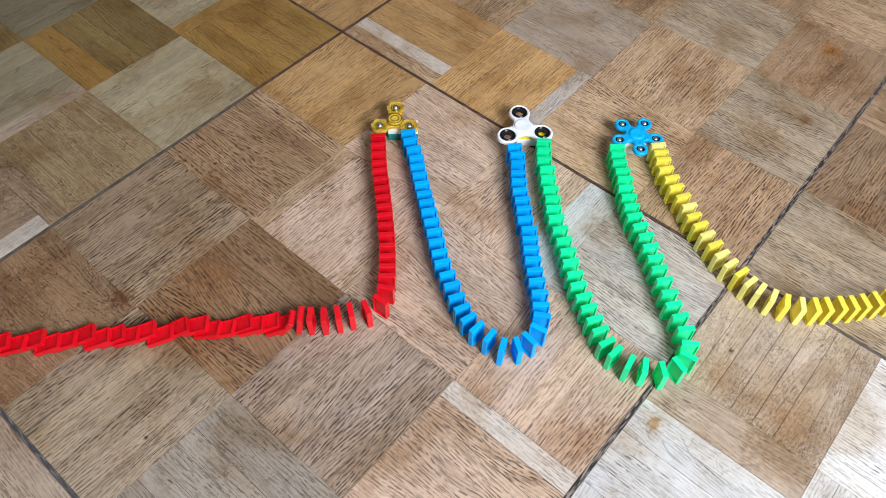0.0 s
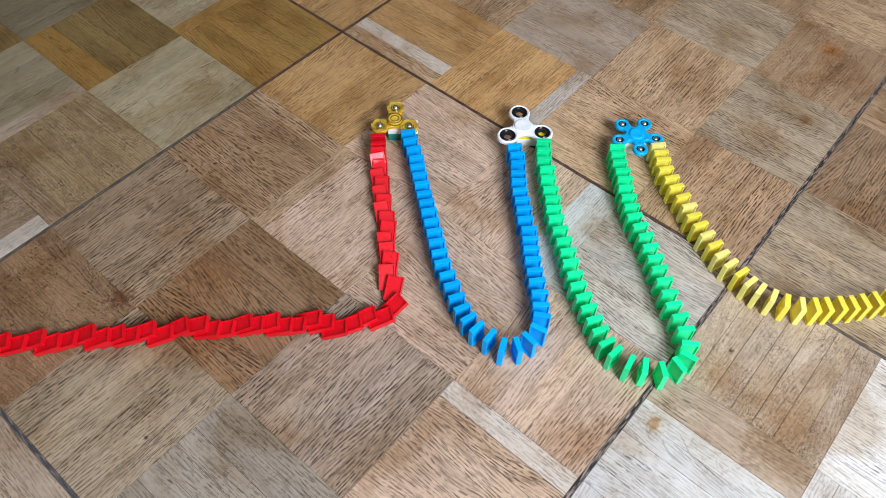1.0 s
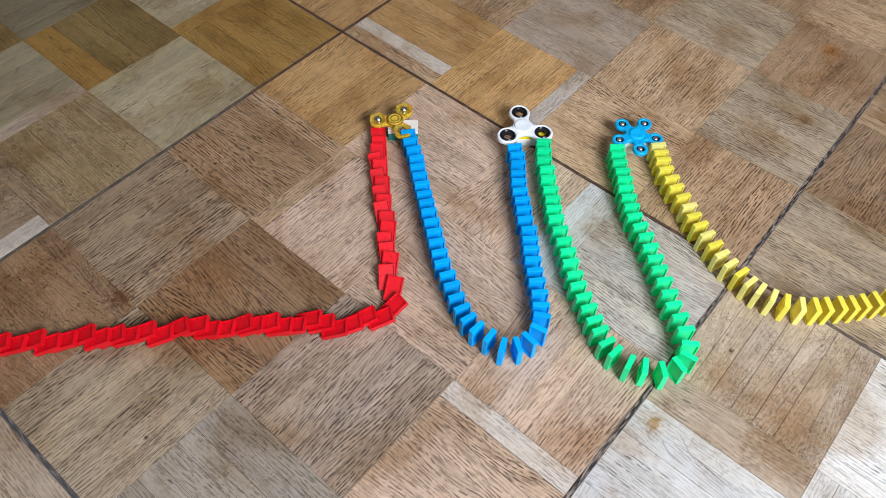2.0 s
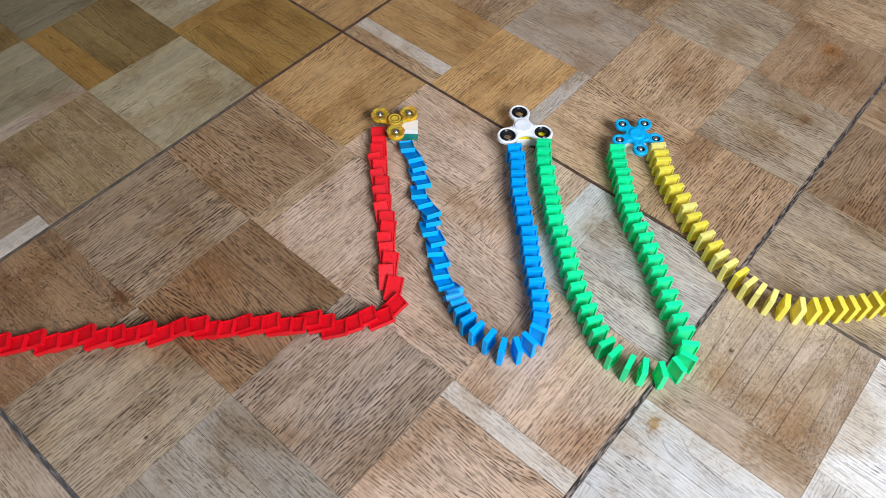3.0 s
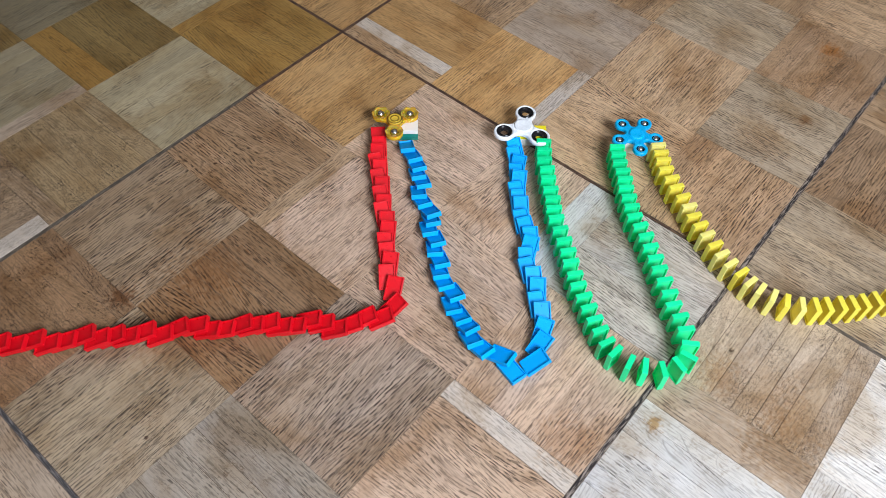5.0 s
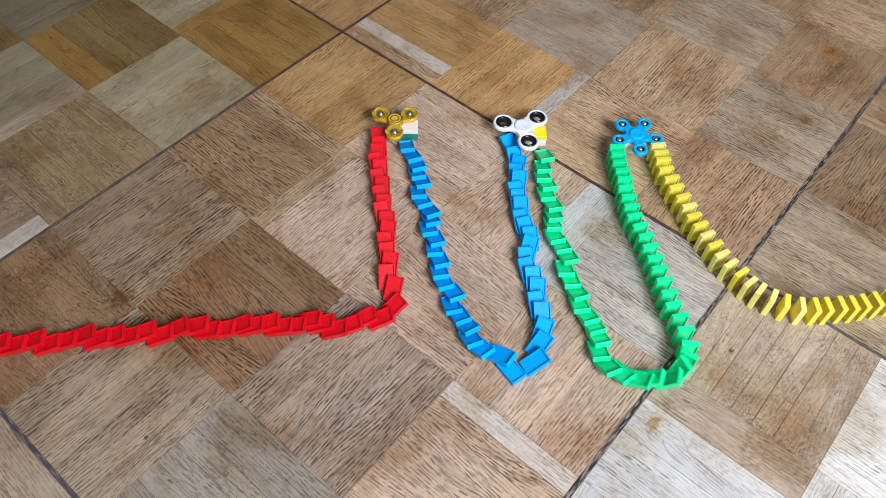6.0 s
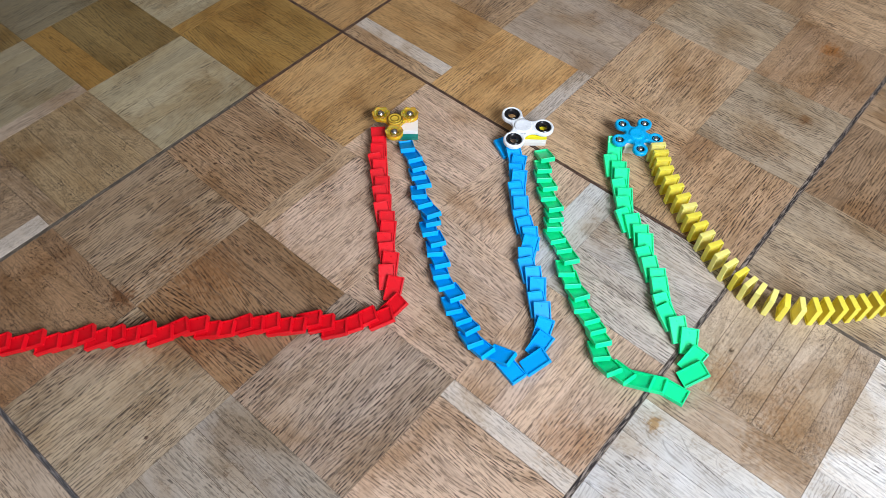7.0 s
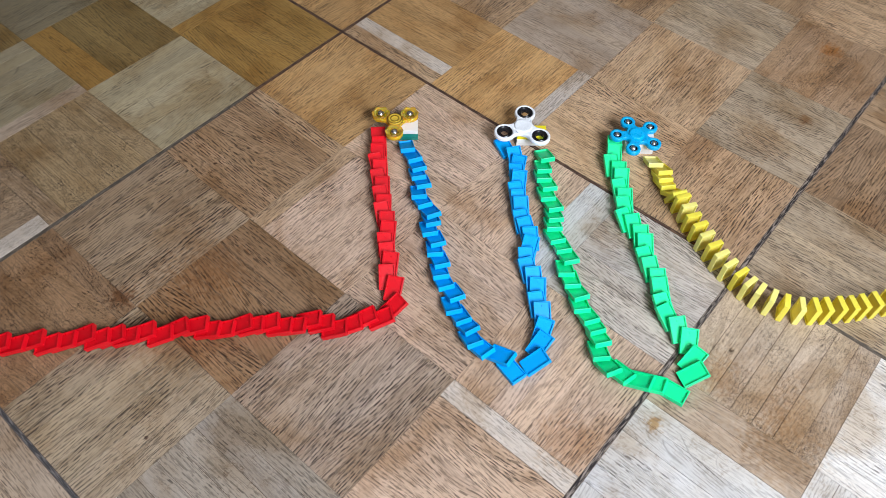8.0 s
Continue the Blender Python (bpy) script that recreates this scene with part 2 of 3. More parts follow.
SHELL_WHITE = plastic("white_gloss_plastic", (0.84, 0.86, 0.88), 0.25)
SHELL_BLUE = plastic("sky_blue_plastic", (0.0, 0.44, 0.84), 0.28)
BLACK = plastic("black_plastic", (0.010, 0.010, 0.012), 0.2)
STEEL = material("polished_steel", (0.80, 0.80, 0.82), 0.16, 1.0)
BRASS = material("brass_bearing", (0.55, 0.42, 0.10), 0.3, 1.0)
AMBER = material("clear_amber_plastic", (1.0, 0.49, 0.04), 0.08)
amber = AMBER.node_tree.nodes["Principled BSDF"]
amber.inputs["Transmission Weight"].default_value = 0.2
amber.inputs["Subsurface Weight"].default_value = 0.9
amber.inputs["Subsurface Scale"].default_value = 0.014
amber.inputs["Subsurface Radius"].default_value = (1.0, 0.7, 0.2)
amber.inputs["IOR"].default_value = 1.46
AMBER_CLEAR = material("glassy_amber_plastic", (1.0, 0.56, 0.09), 0.08)
AMBER_CLEAR.node_tree.nodes["Principled BSDF"].inputs["Transmission Weight"].default_value = 0.5
AMBER_CLEAR.node_tree.nodes["Principled BSDF"].inputs["IOR"].default_value = 1.46
AMBER_CLEAR.node_tree.nodes["Principled BSDF"].inputs["Subsurface Weight"].default_value = 0.5
AMBER_CLEAR.node_tree.nodes["Principled BSDF"].inputs["Subsurface Scale"].default_value = 0.01
AMBER_CAP = material("amber_cap_plastic", (0.70, 0.46, 0.05), 0.18)


def plaster(name, color):
    m = material(name, color, 0.85)
    b = m.node_tree.nodes["Principled BSDF"]
    co = node(m, "ShaderNodeTexCoord")
    n = node(m, "ShaderNodeTexNoise", Scale=40.0, Detail=6.0)
    link(m, co, "Object", n, "Vector")
    bump = node(m, "ShaderNodeBump", Strength=0.15, Distance=0.002)
    link(m, n, "Fac", bump, "Height")
    link(m, bump, "Normal", b, "Normal")
    return m


WALL = plaster("wall_paint", (0.28, 0.24, 0.185))
CEILING = plaster("ceiling_paint", (0.8, 0.79, 0.77))

# ---- helpers of the scene ----


def mesh_object(name, bm, mat, parent=None):
    me = bpy.data.meshes.new(name)
    bm.to_mesh(me)
    bm.free()
    me.materials.append(mat)
    ob = new(name, me)
    ob.parent = parent
    return ob


def part(name, bm, mat, parent, label=""):
    return tagged(mesh_object(name, bm, mat, parent), label)


def smooth(ob, angle=35):
    for p in ob.data.polygons:
        p.use_smooth = True
    ob.data.set_sharp_from_angle(angle=radians(angle))
    return ob


def box(bm, lo, hi):
    """Adds a box to bm between two corners."""
    r = bmesh.ops.create_cube(bm, size=1)
    size = [h - l for l, h in zip(lo, hi)]
    mid = [(h + l) / 2 for l, h in zip(lo, hi)]
    for v in r["verts"]:
        v.co = Vector([c * s + o for c, s, o in zip(v.co, size, mid)])
    return r["verts"]


def lathe(profile, segments=32, center=(0, 0, 0)):
    """A turned body from (radius, height) pairs."""
    bm = bmesh.new()
    rings = []
    for r, z in profile:
        if r < 1e-6:
            rings.append([bm.verts.new((center[0], center[1], center[2] + z))])
        else:
            rings.append([bm.verts.new((center[0] + r * math.cos(2 * math.pi * k / segments),
                                        center[1] + r * math.sin(2 * math.pi * k / segments), center[2] + z)) for k in range(segments)])
    for a, b in zip(rings, rings[1:]):
        for k in range(segments):
            j = (k + 1) % segments
            if len(a) == 1 and len(b) == 1:
                continue
            if len(a) == 1:
                bm.faces.new((a[0], b[k], b[j]))
            elif len(b) == 1:
                bm.faces.new((a[k], b[0], a[j]))
            else:
                bm.faces.new((a[k], b[k], b[j], a[j]))
    bmesh.ops.recalc_face_normals(bm, faces=bm.faces)
    return bm


# ---- the room's shell ----


def wall(name, lo, hi, opening=None):
    """A wall between two corners; opening: (from, to, sill, head) along its length."""
    bm = bmesh.new()
    along = 0 if hi[0] - lo[0] > hi[1] - lo[1] else 1
    if opening is None:
        box(bm, lo, hi)
    else:
        a, b, sill, head = opening
        for s, e, z0, z1 in ((lo[along], a, 0, ROOM_H), (b, hi[along], 0, ROOM_H), (a, b, 0, sill), (a, b, head, ROOM_H)):
            l, h = list(lo), list(hi)
            l[along], h[along], l[2], h[2] = s, e, lo[2] if z0 == 0 else z0, z1
            box(bm, l, h)
    return tagged(mesh_object(name, bm, WALL), "plain painted plaster wall of the room", "wall", kind="structure")


wall("wall_east", (WALL_E, WALL_S, -0.02), (WALL_E + 0.2, WALL_N, ROOM_H), (-1.13, -0.27, 0.97, 1.93))
wall("wall_west", (WALL_W - 0.2, WALL_S, -0.02), (WALL_W, WALL_N, ROOM_H))
wall("wall_north", (WALL_W - 0.2, WALL_N, -0.02), (WALL_E + 0.2, WALL_N + 0.2, ROOM_H))
wall("wall_south", (WALL_W - 0.2, WALL_S - 0.2, -0.02), (WALL_E + 0.2, WALL_S, ROOM_H), (0.65, 1.65, 1.0, 2.0))
bm = bmesh.new()
box(bm, (WALL_W - 0.2, WALL_S - 0.2, ROOM_H), (WALL_E + 0.2, WALL_N + 0.2, ROOM_H + 0.15))
tagged(mesh_object("ceiling", bm, CEILING), "plain white painted ceiling", "ceiling", kind="structure")

# ---- parquet: panels of four by four squares, seven strips to a square, dark joints between panels ----
S = 0.18
STRIPS = 7
# each square of a panel: its wood, and a level that mixes the piece's own tone with uneven window light
PANEL_FAR = {      # the dim corner away from the windows, part of its dimness put into tones and levels
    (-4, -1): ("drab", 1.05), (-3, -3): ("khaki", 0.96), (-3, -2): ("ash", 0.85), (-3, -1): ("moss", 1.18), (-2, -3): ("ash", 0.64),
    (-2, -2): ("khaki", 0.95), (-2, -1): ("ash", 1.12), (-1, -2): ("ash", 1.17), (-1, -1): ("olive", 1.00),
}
PANEL_MIDDLE = {      # under the red, blue and green rows
    (-5, 1): ("fawn", 0.98), (-4, 0): ("umber", 1.09), (-4, 1): ("grey", 1.04), (-4, 2): ("silver", 0.84), (-4, 3): ("tan", 0.82),
    (-3, 0): ("drab", 0.99), (-3, 1): ("umber", 0.99), (-3, 2): ("rose", 1.02), (-3, 3): ("pink", 0.98), (-2, 0): ("chestnut", 0.99),
    (-2, 1): ("pink", 1.03), (-2, 2): ("pink", 1.01), (-2, 3): ("pink", 0.98), (-1, 0): ("golden", 1.04), (-1, 1): ("pink", 1.14),
    (-1, 2): ("pink", 1.08), (-1, 3): ("bleached", 0.92),
}
PANEL_NORTH = {      # beyond the spinners
    (0, -1): ("golden", 0.98), (0, 0): ("golden", 1.01), (0, 1): ("golden", 1.14), (0, 2): ("tan", 1.21), (0, 3): ("brown", 1.15),
    (1, 0): ("tan", 1.05), (1, 1): ("fawn", 1.04), (1, 2): ("tan", 1.18), (1, 3): ("slate", 1.01), (2, 1): ("tan", 0.99),
    (2, 2): ("slate", 1.17), (2, 3): ("brown", 1.20), (3, 2): ("tan", 1.01), (3, 3): ("tan", 1.19),
}
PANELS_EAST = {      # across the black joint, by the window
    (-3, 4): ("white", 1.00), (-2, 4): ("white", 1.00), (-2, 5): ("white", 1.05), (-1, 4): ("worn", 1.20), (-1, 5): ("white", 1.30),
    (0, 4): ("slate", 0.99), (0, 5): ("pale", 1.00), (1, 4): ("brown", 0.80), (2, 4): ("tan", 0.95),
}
TONES = {**PANEL_FAR, **PANEL_MIDDLE, **PANEL_NORTH, **PANELS_EAST}
SINGLE = {      # strips that differ from their square
    (0, 1, 6): "pale", (0, 0, 1): "pale", (-3, 3, 6): "pale", (-4, -1, 6): "pale", (-3, -2, 6): "fawn", (-2, -2, 0): "bronze", (-2, -2, 1): "bronze",
    (-1, -2, 6): "olive", (-2, 1, 0): "tan", (-2, 0, 6): "tan", (0, 0, 0): "tan", (-2, 4, 6): "fawn", (-2, 4, 5): "fawn", (-5, 1, 3): "pale", (-4, 2, 0): "white",
    (-3, -1, 0): "drab", (-1, 2, 5): "white", (-1, 2, 6): "white",
}


WORN_DOWN = ((-1, 4), (2, 3), (-4, 0), (-3, -1), (-4, -1))     # squares where feet have worn the grain away


JOINT_U, JOINT_V = 0.030, 0.034      # widths of the joints, in squares


def U_LINE(k):
    """The y of the k-th line across the parquet; every fourth follows a joint."""
    return (k + 0.022 + JOINT_U * (k // 4)) * S


def V_LINE(k):
    """The x of the k-th line."""
    return (k - 0.02 + JOINT_V * (k // 4)) * S


def slip(a, b):
    """How far the line b inside a panel is off its even place: the panels were laid by hand."""
    if b % 4 == 0:
        return 0.0
    if b < 0:
        return -0.007
    return 0.005 if a < 0 else (0.010, 0.010, 0.010, 0.015)[b % 4]


def strip_mesh():
    """One oak strip along x, its upper edges eased."""
    length, width, depth, ease = S, S / STRIPS, 0.006, 0.0001
    x0, y0 = length / 2 - 0.0002, width / 2 - 0.0002
    verts = []
    for z, e in ((0.0, ease), (-ease, 0.0), (-depth, 0.0)):
        verts += [(-x0 + e, -y0 + e, z), (x0 - e, -y0 + e, z), (x0 - e, y0 - e, z), (-x0 + e, y0 - e, z)]
    faces = [(0, 1, 2, 3)]
    for r in (0, 4):
        faces += [(r + 4 + k, r + 4 + (k + 1) % 4, r + (k + 1) % 4, r + k) for k in range(4)]
    me = bpy.data.meshes.new("parquet_strip")
    me.from_pydata(verts, [], faces)
    layer = me.uv_layers.new(name="UVMap")
    for lp in me.loops:
        v = me.vertices[lp.vertex_index].co
        layer.data[lp.index].uv = (v.x, v.y)
    me.materials.append(OAK)
    return me


def strips_of(a, b):
    """Matrices of the strips of the square between lines a, a + 1 (y) and b, b + 1 (x)."""
    y0, y1 = U_LINE(a), U_LINE(a + 1) - (JOINT_U * S if (a + 1) % 4 == 0 else 0)
    x0, x1 = V_LINE(b) + slip(a, b), V_LINE(b + 1) + slip(a, b + 1) - (JOINT_V * S if (b + 1) % 4 == 0 else 0)
    y0, y1 = y0 + (0.003 if a % 4 == 2 else 0), y1 + (0.003 if (a + 1) % 4 == 2 else 0)
    out = []
    for k in range(STRIPS):
        f = (k + 0.5) / STRIPS
        if (a + b) % 2:
            m = Matrix.Translation((x0 + f * (x1 - x0), (y0 + y1) / 2, 0)) @ pose(0, 0, 0, 0, 0, 90) @ Matrix.Diagonal(((y1 - y0) / S, (x1 - x0) / S, 1, 1))
        else:
            m = Matrix.Translation(((x0 + x1) / 2, y0 + f * (y1 - y0), 0)) @ Matrix.Diagonal(((x1 - x0) / S, (y1 - y0) / S, 1, 1))
        out.append(m)
    return out


def build_floor():
    bm = bmesh.new()
    box(bm, (WALL_W - 0.2, WALL_S - 0.2, -0.03), (WALL_E + 0.2, WALL_N + 0.2, -0.001))
    floor = tagged(mesh_object("floor", bm, GAP), "worn oak mosaic parquet floor with dark panel joints", "floor", kind="structure")
    rnd = random.Random(5)
    squares = [(a, b) for a in range(-13, 18) for b in range(-18, 13)
               if WALL_S < U_LINE(a) + S / 2 < WALL_N and WALL_W < V_LINE(b) + S / 2 < WALL_E]
    squares.sort(key=lambda s: ((s[0], s[1]) not in TONES, (s[0] + 0.9) ** 2 + (s[1] - 0.9) ** 2))
    me = strip_mesh()
    rest = {}
    for n, (a, b) in enumerate(squares):
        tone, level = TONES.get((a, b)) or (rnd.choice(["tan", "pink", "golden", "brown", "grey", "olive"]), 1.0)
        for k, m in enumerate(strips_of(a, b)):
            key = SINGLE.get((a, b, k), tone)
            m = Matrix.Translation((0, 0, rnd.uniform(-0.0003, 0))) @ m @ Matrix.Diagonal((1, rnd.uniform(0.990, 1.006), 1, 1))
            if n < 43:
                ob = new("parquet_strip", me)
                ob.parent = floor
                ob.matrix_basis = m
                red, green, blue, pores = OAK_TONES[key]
                # level carries the square's tone and part of the window light's falloff
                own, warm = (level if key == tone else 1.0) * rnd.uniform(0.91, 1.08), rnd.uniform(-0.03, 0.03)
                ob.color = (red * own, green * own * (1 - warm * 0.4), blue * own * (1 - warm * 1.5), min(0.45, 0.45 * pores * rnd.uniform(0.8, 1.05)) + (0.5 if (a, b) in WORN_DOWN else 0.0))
            else:
                verts, faces, uvs = rest.setdefault((key, level), ([], [], []))
                base = len(verts)
                verts += [m @ v.co for v in me.vertices]
                faces += [[base + i for i in p.vertices] for p in me.polygons]
                uvs += [tuple(me.vertices[i].co.xy) for p in me.polygons for i in p.vertices]
    for (key, level), (verts, faces, uvs) in rest.items():
        joined = bpy.data.meshes.new("parquet_rest")
        joined.from_pydata(verts, [], faces)
        layer = joined.uv_layers.new(name="UVMap")
        for i, uv in enumerate(uvs):
            layer.data[i].uv = uv
        joined.materials.append(OAK)
        ob = tagged(new("parquet_rest", joined), kind="stuff")
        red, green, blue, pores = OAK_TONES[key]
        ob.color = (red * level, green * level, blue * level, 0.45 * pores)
        ob.parent = floor
    # filler in the joints between panels; two joints have gone grey with dust along a part of their length
    def joint(along, at, first, last, mat):
        width = (JOINT_V if along else JOINT_U) * S
        bm = bmesh.new()
        box(bm, (0.0004 - width, first, -0.0045), (-0.0004, last, -0.0004 - 0.0003 * along))
        ob = mesh_object("joint_filler", bm, mat, floor)
        ob.matrix_basis = Matrix.Translation((at, 0, 0)) if along else Matrix.Translation((0, at - width, 0)) @ pose(0, 0, 0, 0, 0, -90)

    for k in range(-16, 17, 4):
        if WALL_W < V_LINE(k) < WALL_E:
            pieces = [(WALL_S, WALL_N, FILLER_BLACK if k == 4 else FILLER_BROWN)]
            if k == 0:
                pieces = [(WALL_S, -0.2, FILLER_DUSTY), (-0.2, WALL_N, FILLER_BROWN)]
            for first, last, mat in pieces:
                joint(1, V_LINE(k), first, last, mat)
        if WALL_S < U_LINE(k) < WALL_N:
            pieces = [(WALL_W, WALL_E, FILLER_GREY if k == -4 else FILLER_BROWN)]
            if k == 0:
                pieces = [(WALL_W, 0.78, FILLER_BROWN), (0.78, WALL_E, FILLER_DUSTY)]
            for first, last, mat in pieces:
                joint(0, U_LINE(k), first, last, mat)


# ---- dominoes ----
LONG, WIDE, THICK = 0.0325, 0.0207, 0.0068


def domino_mesh(name, mat):
    """A moulded domino, standing: its leading lower edge is the origin, it falls towards +y. Both faces are sunk within a rim."""
    bm = bmesh.new()
    box(bm, (-WIDE / 2, -THICK, 0), (WIDE / 2, 0, LONG))
    broad = [f for f in bm.faces if abs(f.normal.y) > 0.9]
    outer = [e for e in bm.edges]
    bmesh.ops.inset_individual(bm, faces=broad, thickness=0.0020, depth=0)
    bmesh.ops.inset_individual(bm, faces=broad, thickness=0.0003, depth=-0.0022)
    bmesh.ops.bevel(bm, geom=outer, offset=0.0005, segments=2, profile=0.5, affect="EDGES")
    # the small mark that the mould leaves in the sunk face
    for y, turn in ((-THICK + 0.0022, 90), (-0.0022, -90)):
        bmesh.ops.create_cone(bm, cap_ends=True, segments=10, radius1=0.0011, radius2=0.0008, depth=0.0008,
                              matrix=pose(0, y, LONG - 0.0055, turn, 0, 0))
    bmesh.ops.recalc_face_normals(bm, faces=bm.faces)
    me = bpy.data.meshes.new(name)
    bm.to_mesh(me)
    bm.free()
    me.materials.append(mat)
    return me


# places in millimetres (x, y), heading in degrees and, for lying ones, the slope at which they rest
RED_LYING = [
    (49.8, -744.5, -35, 19), (63.4, -731.5, -41, 19), (75.1, -718.5, -35, 19), (88.8, -705.4, -41, 19), 
    (100.5, -692.4, -38, 19), (115.3, -679.4, -45, 19), (126.5, -662.2, -41, 19), (145.2, -653.1, -40, 19), 
    (155.3, -638.5, -42, 19), (166.0, -620.3, -37, 19), (183.4, -611.2, -38, 19), (193.7, -598.1, -35, 19), 
    (205.4, -585.8, -44, 19), (215.9, -570.5, -38, 19), (234.9, -559.6, -39, 19), (242.4, -542.5, -34, 19), 
    (254.3, -522.4, -46, 19), (269.1, -515.4, -52, 19), (281.5, -504.1, -50, 19), (294.4, -488.2, -39, 19), 
    (304.8, -479.1, -45, 19), (316.5, -464.6, -42, 19), (330.6, -456.2, -50, 19), (341.5, -444.7, -52, 19), 
]
RED_ROW = [
    (358.8, -427.1, -49), (370.3, -417.0, -49), (382.2, -406.3, -44), (392.7, -393.5, -38), (401.3, -380.5, -35), 
    (412.1, -365.1, -24), (416.1, -346.3, 3), 
]
RED_ROW_LYING = [
    (350.3, -427.5, -48, 20), (365.5, -420.7, -48, 20), (383.1, -415.9, -47, 20), (393.5, -401.8, -39, 20), 
    (401.3, -384.1, -32, 20), (416.5, -370.9, -34, 20), (422.5, -350.9, -10, 22), 
]
RED_COLUMN = [
    (407.0, -329.8, 28), (395.7, -316.6, 39), (386.2, -305.8, 42), (375.6, -294.7, 43), (364.1, -282.6, 45), 
    (351.9, -270.8, 46), (340.1, -259.3, 47), (328.1, -248.8, 47), (317.1, -238.3, 48), (305.3, -228.1, 49), 
    (293.4, -217.7, 49), (281.2, -207.1, 49), (269.6, -196.9, 48), (259.0, -186.9, 47), (246.8, -175.1, 46), 
    (235.1, -163.9, 45), (223.0, -151.2, 44), 
]
RED_COLUMN_LYING = [
    (414.2, -329.8, 29, 24), (398.4, -320.2, 44, 29), (386.4, -305.1, 34, 27), (376.3, -293.8, 49, 25), 
    (362.4, -283.7, 47, 24), (349.9, -269.8, 36, 25), (338.8, -258.2, 41, 26), (325.4, -247.4, 54, 27), 
    (315.6, -239.6, 41, 27), (303.8, -227.8, 54, 26), (292.9, -217.1, 44, 26), (280.9, -208.2, 54, 27), 
    (268.3, -195.6, 44, 29), (258.4, -186.8, 58, 24), (244.4, -176.6, 41, 26), (236.8, -164.4, 44, 24), 
    (223.4, -152.0, 45, 24), 
]
BLUE_DOWN = [
    (254.5, -121.9, -126), (267.4, -131.2, -124), (281.9, -140.1, -124), (296.1, -150.4, -128), (307.8, -161.2, -129), 
    (320.4, -170.6, -128), (333.5, -180.6, -128), (347.0, -191.2, -128), (358.9, -200.2, -127), (371.3, -209.7, -127), 
    (385.2, -219.9, -127), (398.8, -230.0, -127), (411.6, -240.4, -128), (425.4, -250.6, -126), (438.3, -259.9, -123), 
    (454.7, -269.2, -121), (469.1, -277.5, -121), (484.3, -286.9, -119), (499.7, -294.3, -114), (514.4, -299.8, -106), 
    (530.3, -302.7, -95), (548.8, -301.0, -86), (567.8, -299.9, -67), (579.3, -286.3, -35), 
]
BLUE_DOWN_LYING = [
    (246.1, -119.7, -130, 26), (262.9, -129.6, -120, 24), (278.4, -137.6, -121, 23), (291.4, -148.9, -127, 26), 
    (306.9, -155.7, -127, 26), (315.6, -171.6, -133, 25), (327.6, -182.4, -119, 24), (348.9, -190.3, -116, 28), 
    (359.5, -197.7, -125, 27), (366.5, -210.2, -128, 24), (384.1, -217.8, -123, 24), (395.3, -228.9, -134, 25), 
    (410.2, -239.2, -124, 24), (422.6, -252.2, -129, 26), (434.2, -261.2, -122, 22), (454.9, -267.4, -117, 25), 
    (465.5, -280.4, -126, 23), (481.0, -287.1, -117, 24), (496.9, -294.5, -109, 27), (511.9, -302.9, -117, 26), 
    (526.9, -307.9, -102, 22), (551.7, -304.3, -85, 22), (568.9, -303.8, -104, 2), (596.0, -295.5, -23, 26), 
]
BLUE_UP = [
    (582.9, -270.6, -9), (582.0, -252.3, 11), (573.4, -235.8, 30), (563.1, -225.0, 40), (551.4, -211.8, 44), 
    (538.4, -200.3, 47), (527.4, -189.9, 45), (515.6, -177.5, 44), (504.1, -165.5, 43), (493.9, -154.3, 43), 
    (482.8, -142.3, 47), (468.9, -132.4, 48), (457.7, -119.6, 45), (446.6, -108.8, 46), (434.9, -98.2, 45), 
    (423.5, -85.5, 42), (414.4, -74.6, 39), (402.9, -59.8, 41), (391.8, -48.4, 48), (379.5, -39.2, 52), 
]
BLUE_UP_LYING = [
    (591.3, -274.9, 0, 23), (587.4, -257.0, 19, 22), (578.3, -235.9, 44, 28), (565.8, -226.8, 50, 23), 
    (552.3, -211.8, 39, 24), (539.4, -200.6, 46, 28), (527.0, -192.0, 56, 24), (514.1, -182.5, 44, 25), 
    (501.5, -167.7, 23, 28), (498.1, -152.7, 44, 25), (485.6, -140.4, 57, 24), (473.1, -135.4, 52, 24), 
    (457.3, -119.4, 44, 27), (447.5, -112.0, 44, 26), (437.7, -101.2, 50, 24), (424.5, -85.6, 33, 29), 
    (416.0, -74.5, 45, 22), (404.6, -63.9, 27, 26), (396.8, -50.1, 54, 27), (387.5, -40.1, 51, 27), 
]
GREEN_DOWN = [
    (409.4, -8.7, -141), (420.2, -22.3, -142), (430.6, -36.0, -138), (443.5, -46.9, -135), (455.0, -60.1, -136), 
    (468.6, -73.6, -135), (480.6, -85.3, -136), (491.4, -97.6, -136), (503.3, -108.6, -131), (518.1, -120.3, -129), 
    (532.4, -131.8, -129), (545.9, -142.4, -130), (558.1, -153.7, -131), (572.6, -165.9, -130), (585.0, -176.0, -126), 
    (599.6, -184.9, -123), (613.2, -194.1, -123), (627.6, -203.3, -122), (640.9, -211.0, -119), (656.2, -219.3, -112), 
    (670.7, -222.5, -97), (690.9, -222.1, -80), (706.3, -214.0, -63), (723.4, -203.3, -45), 
]
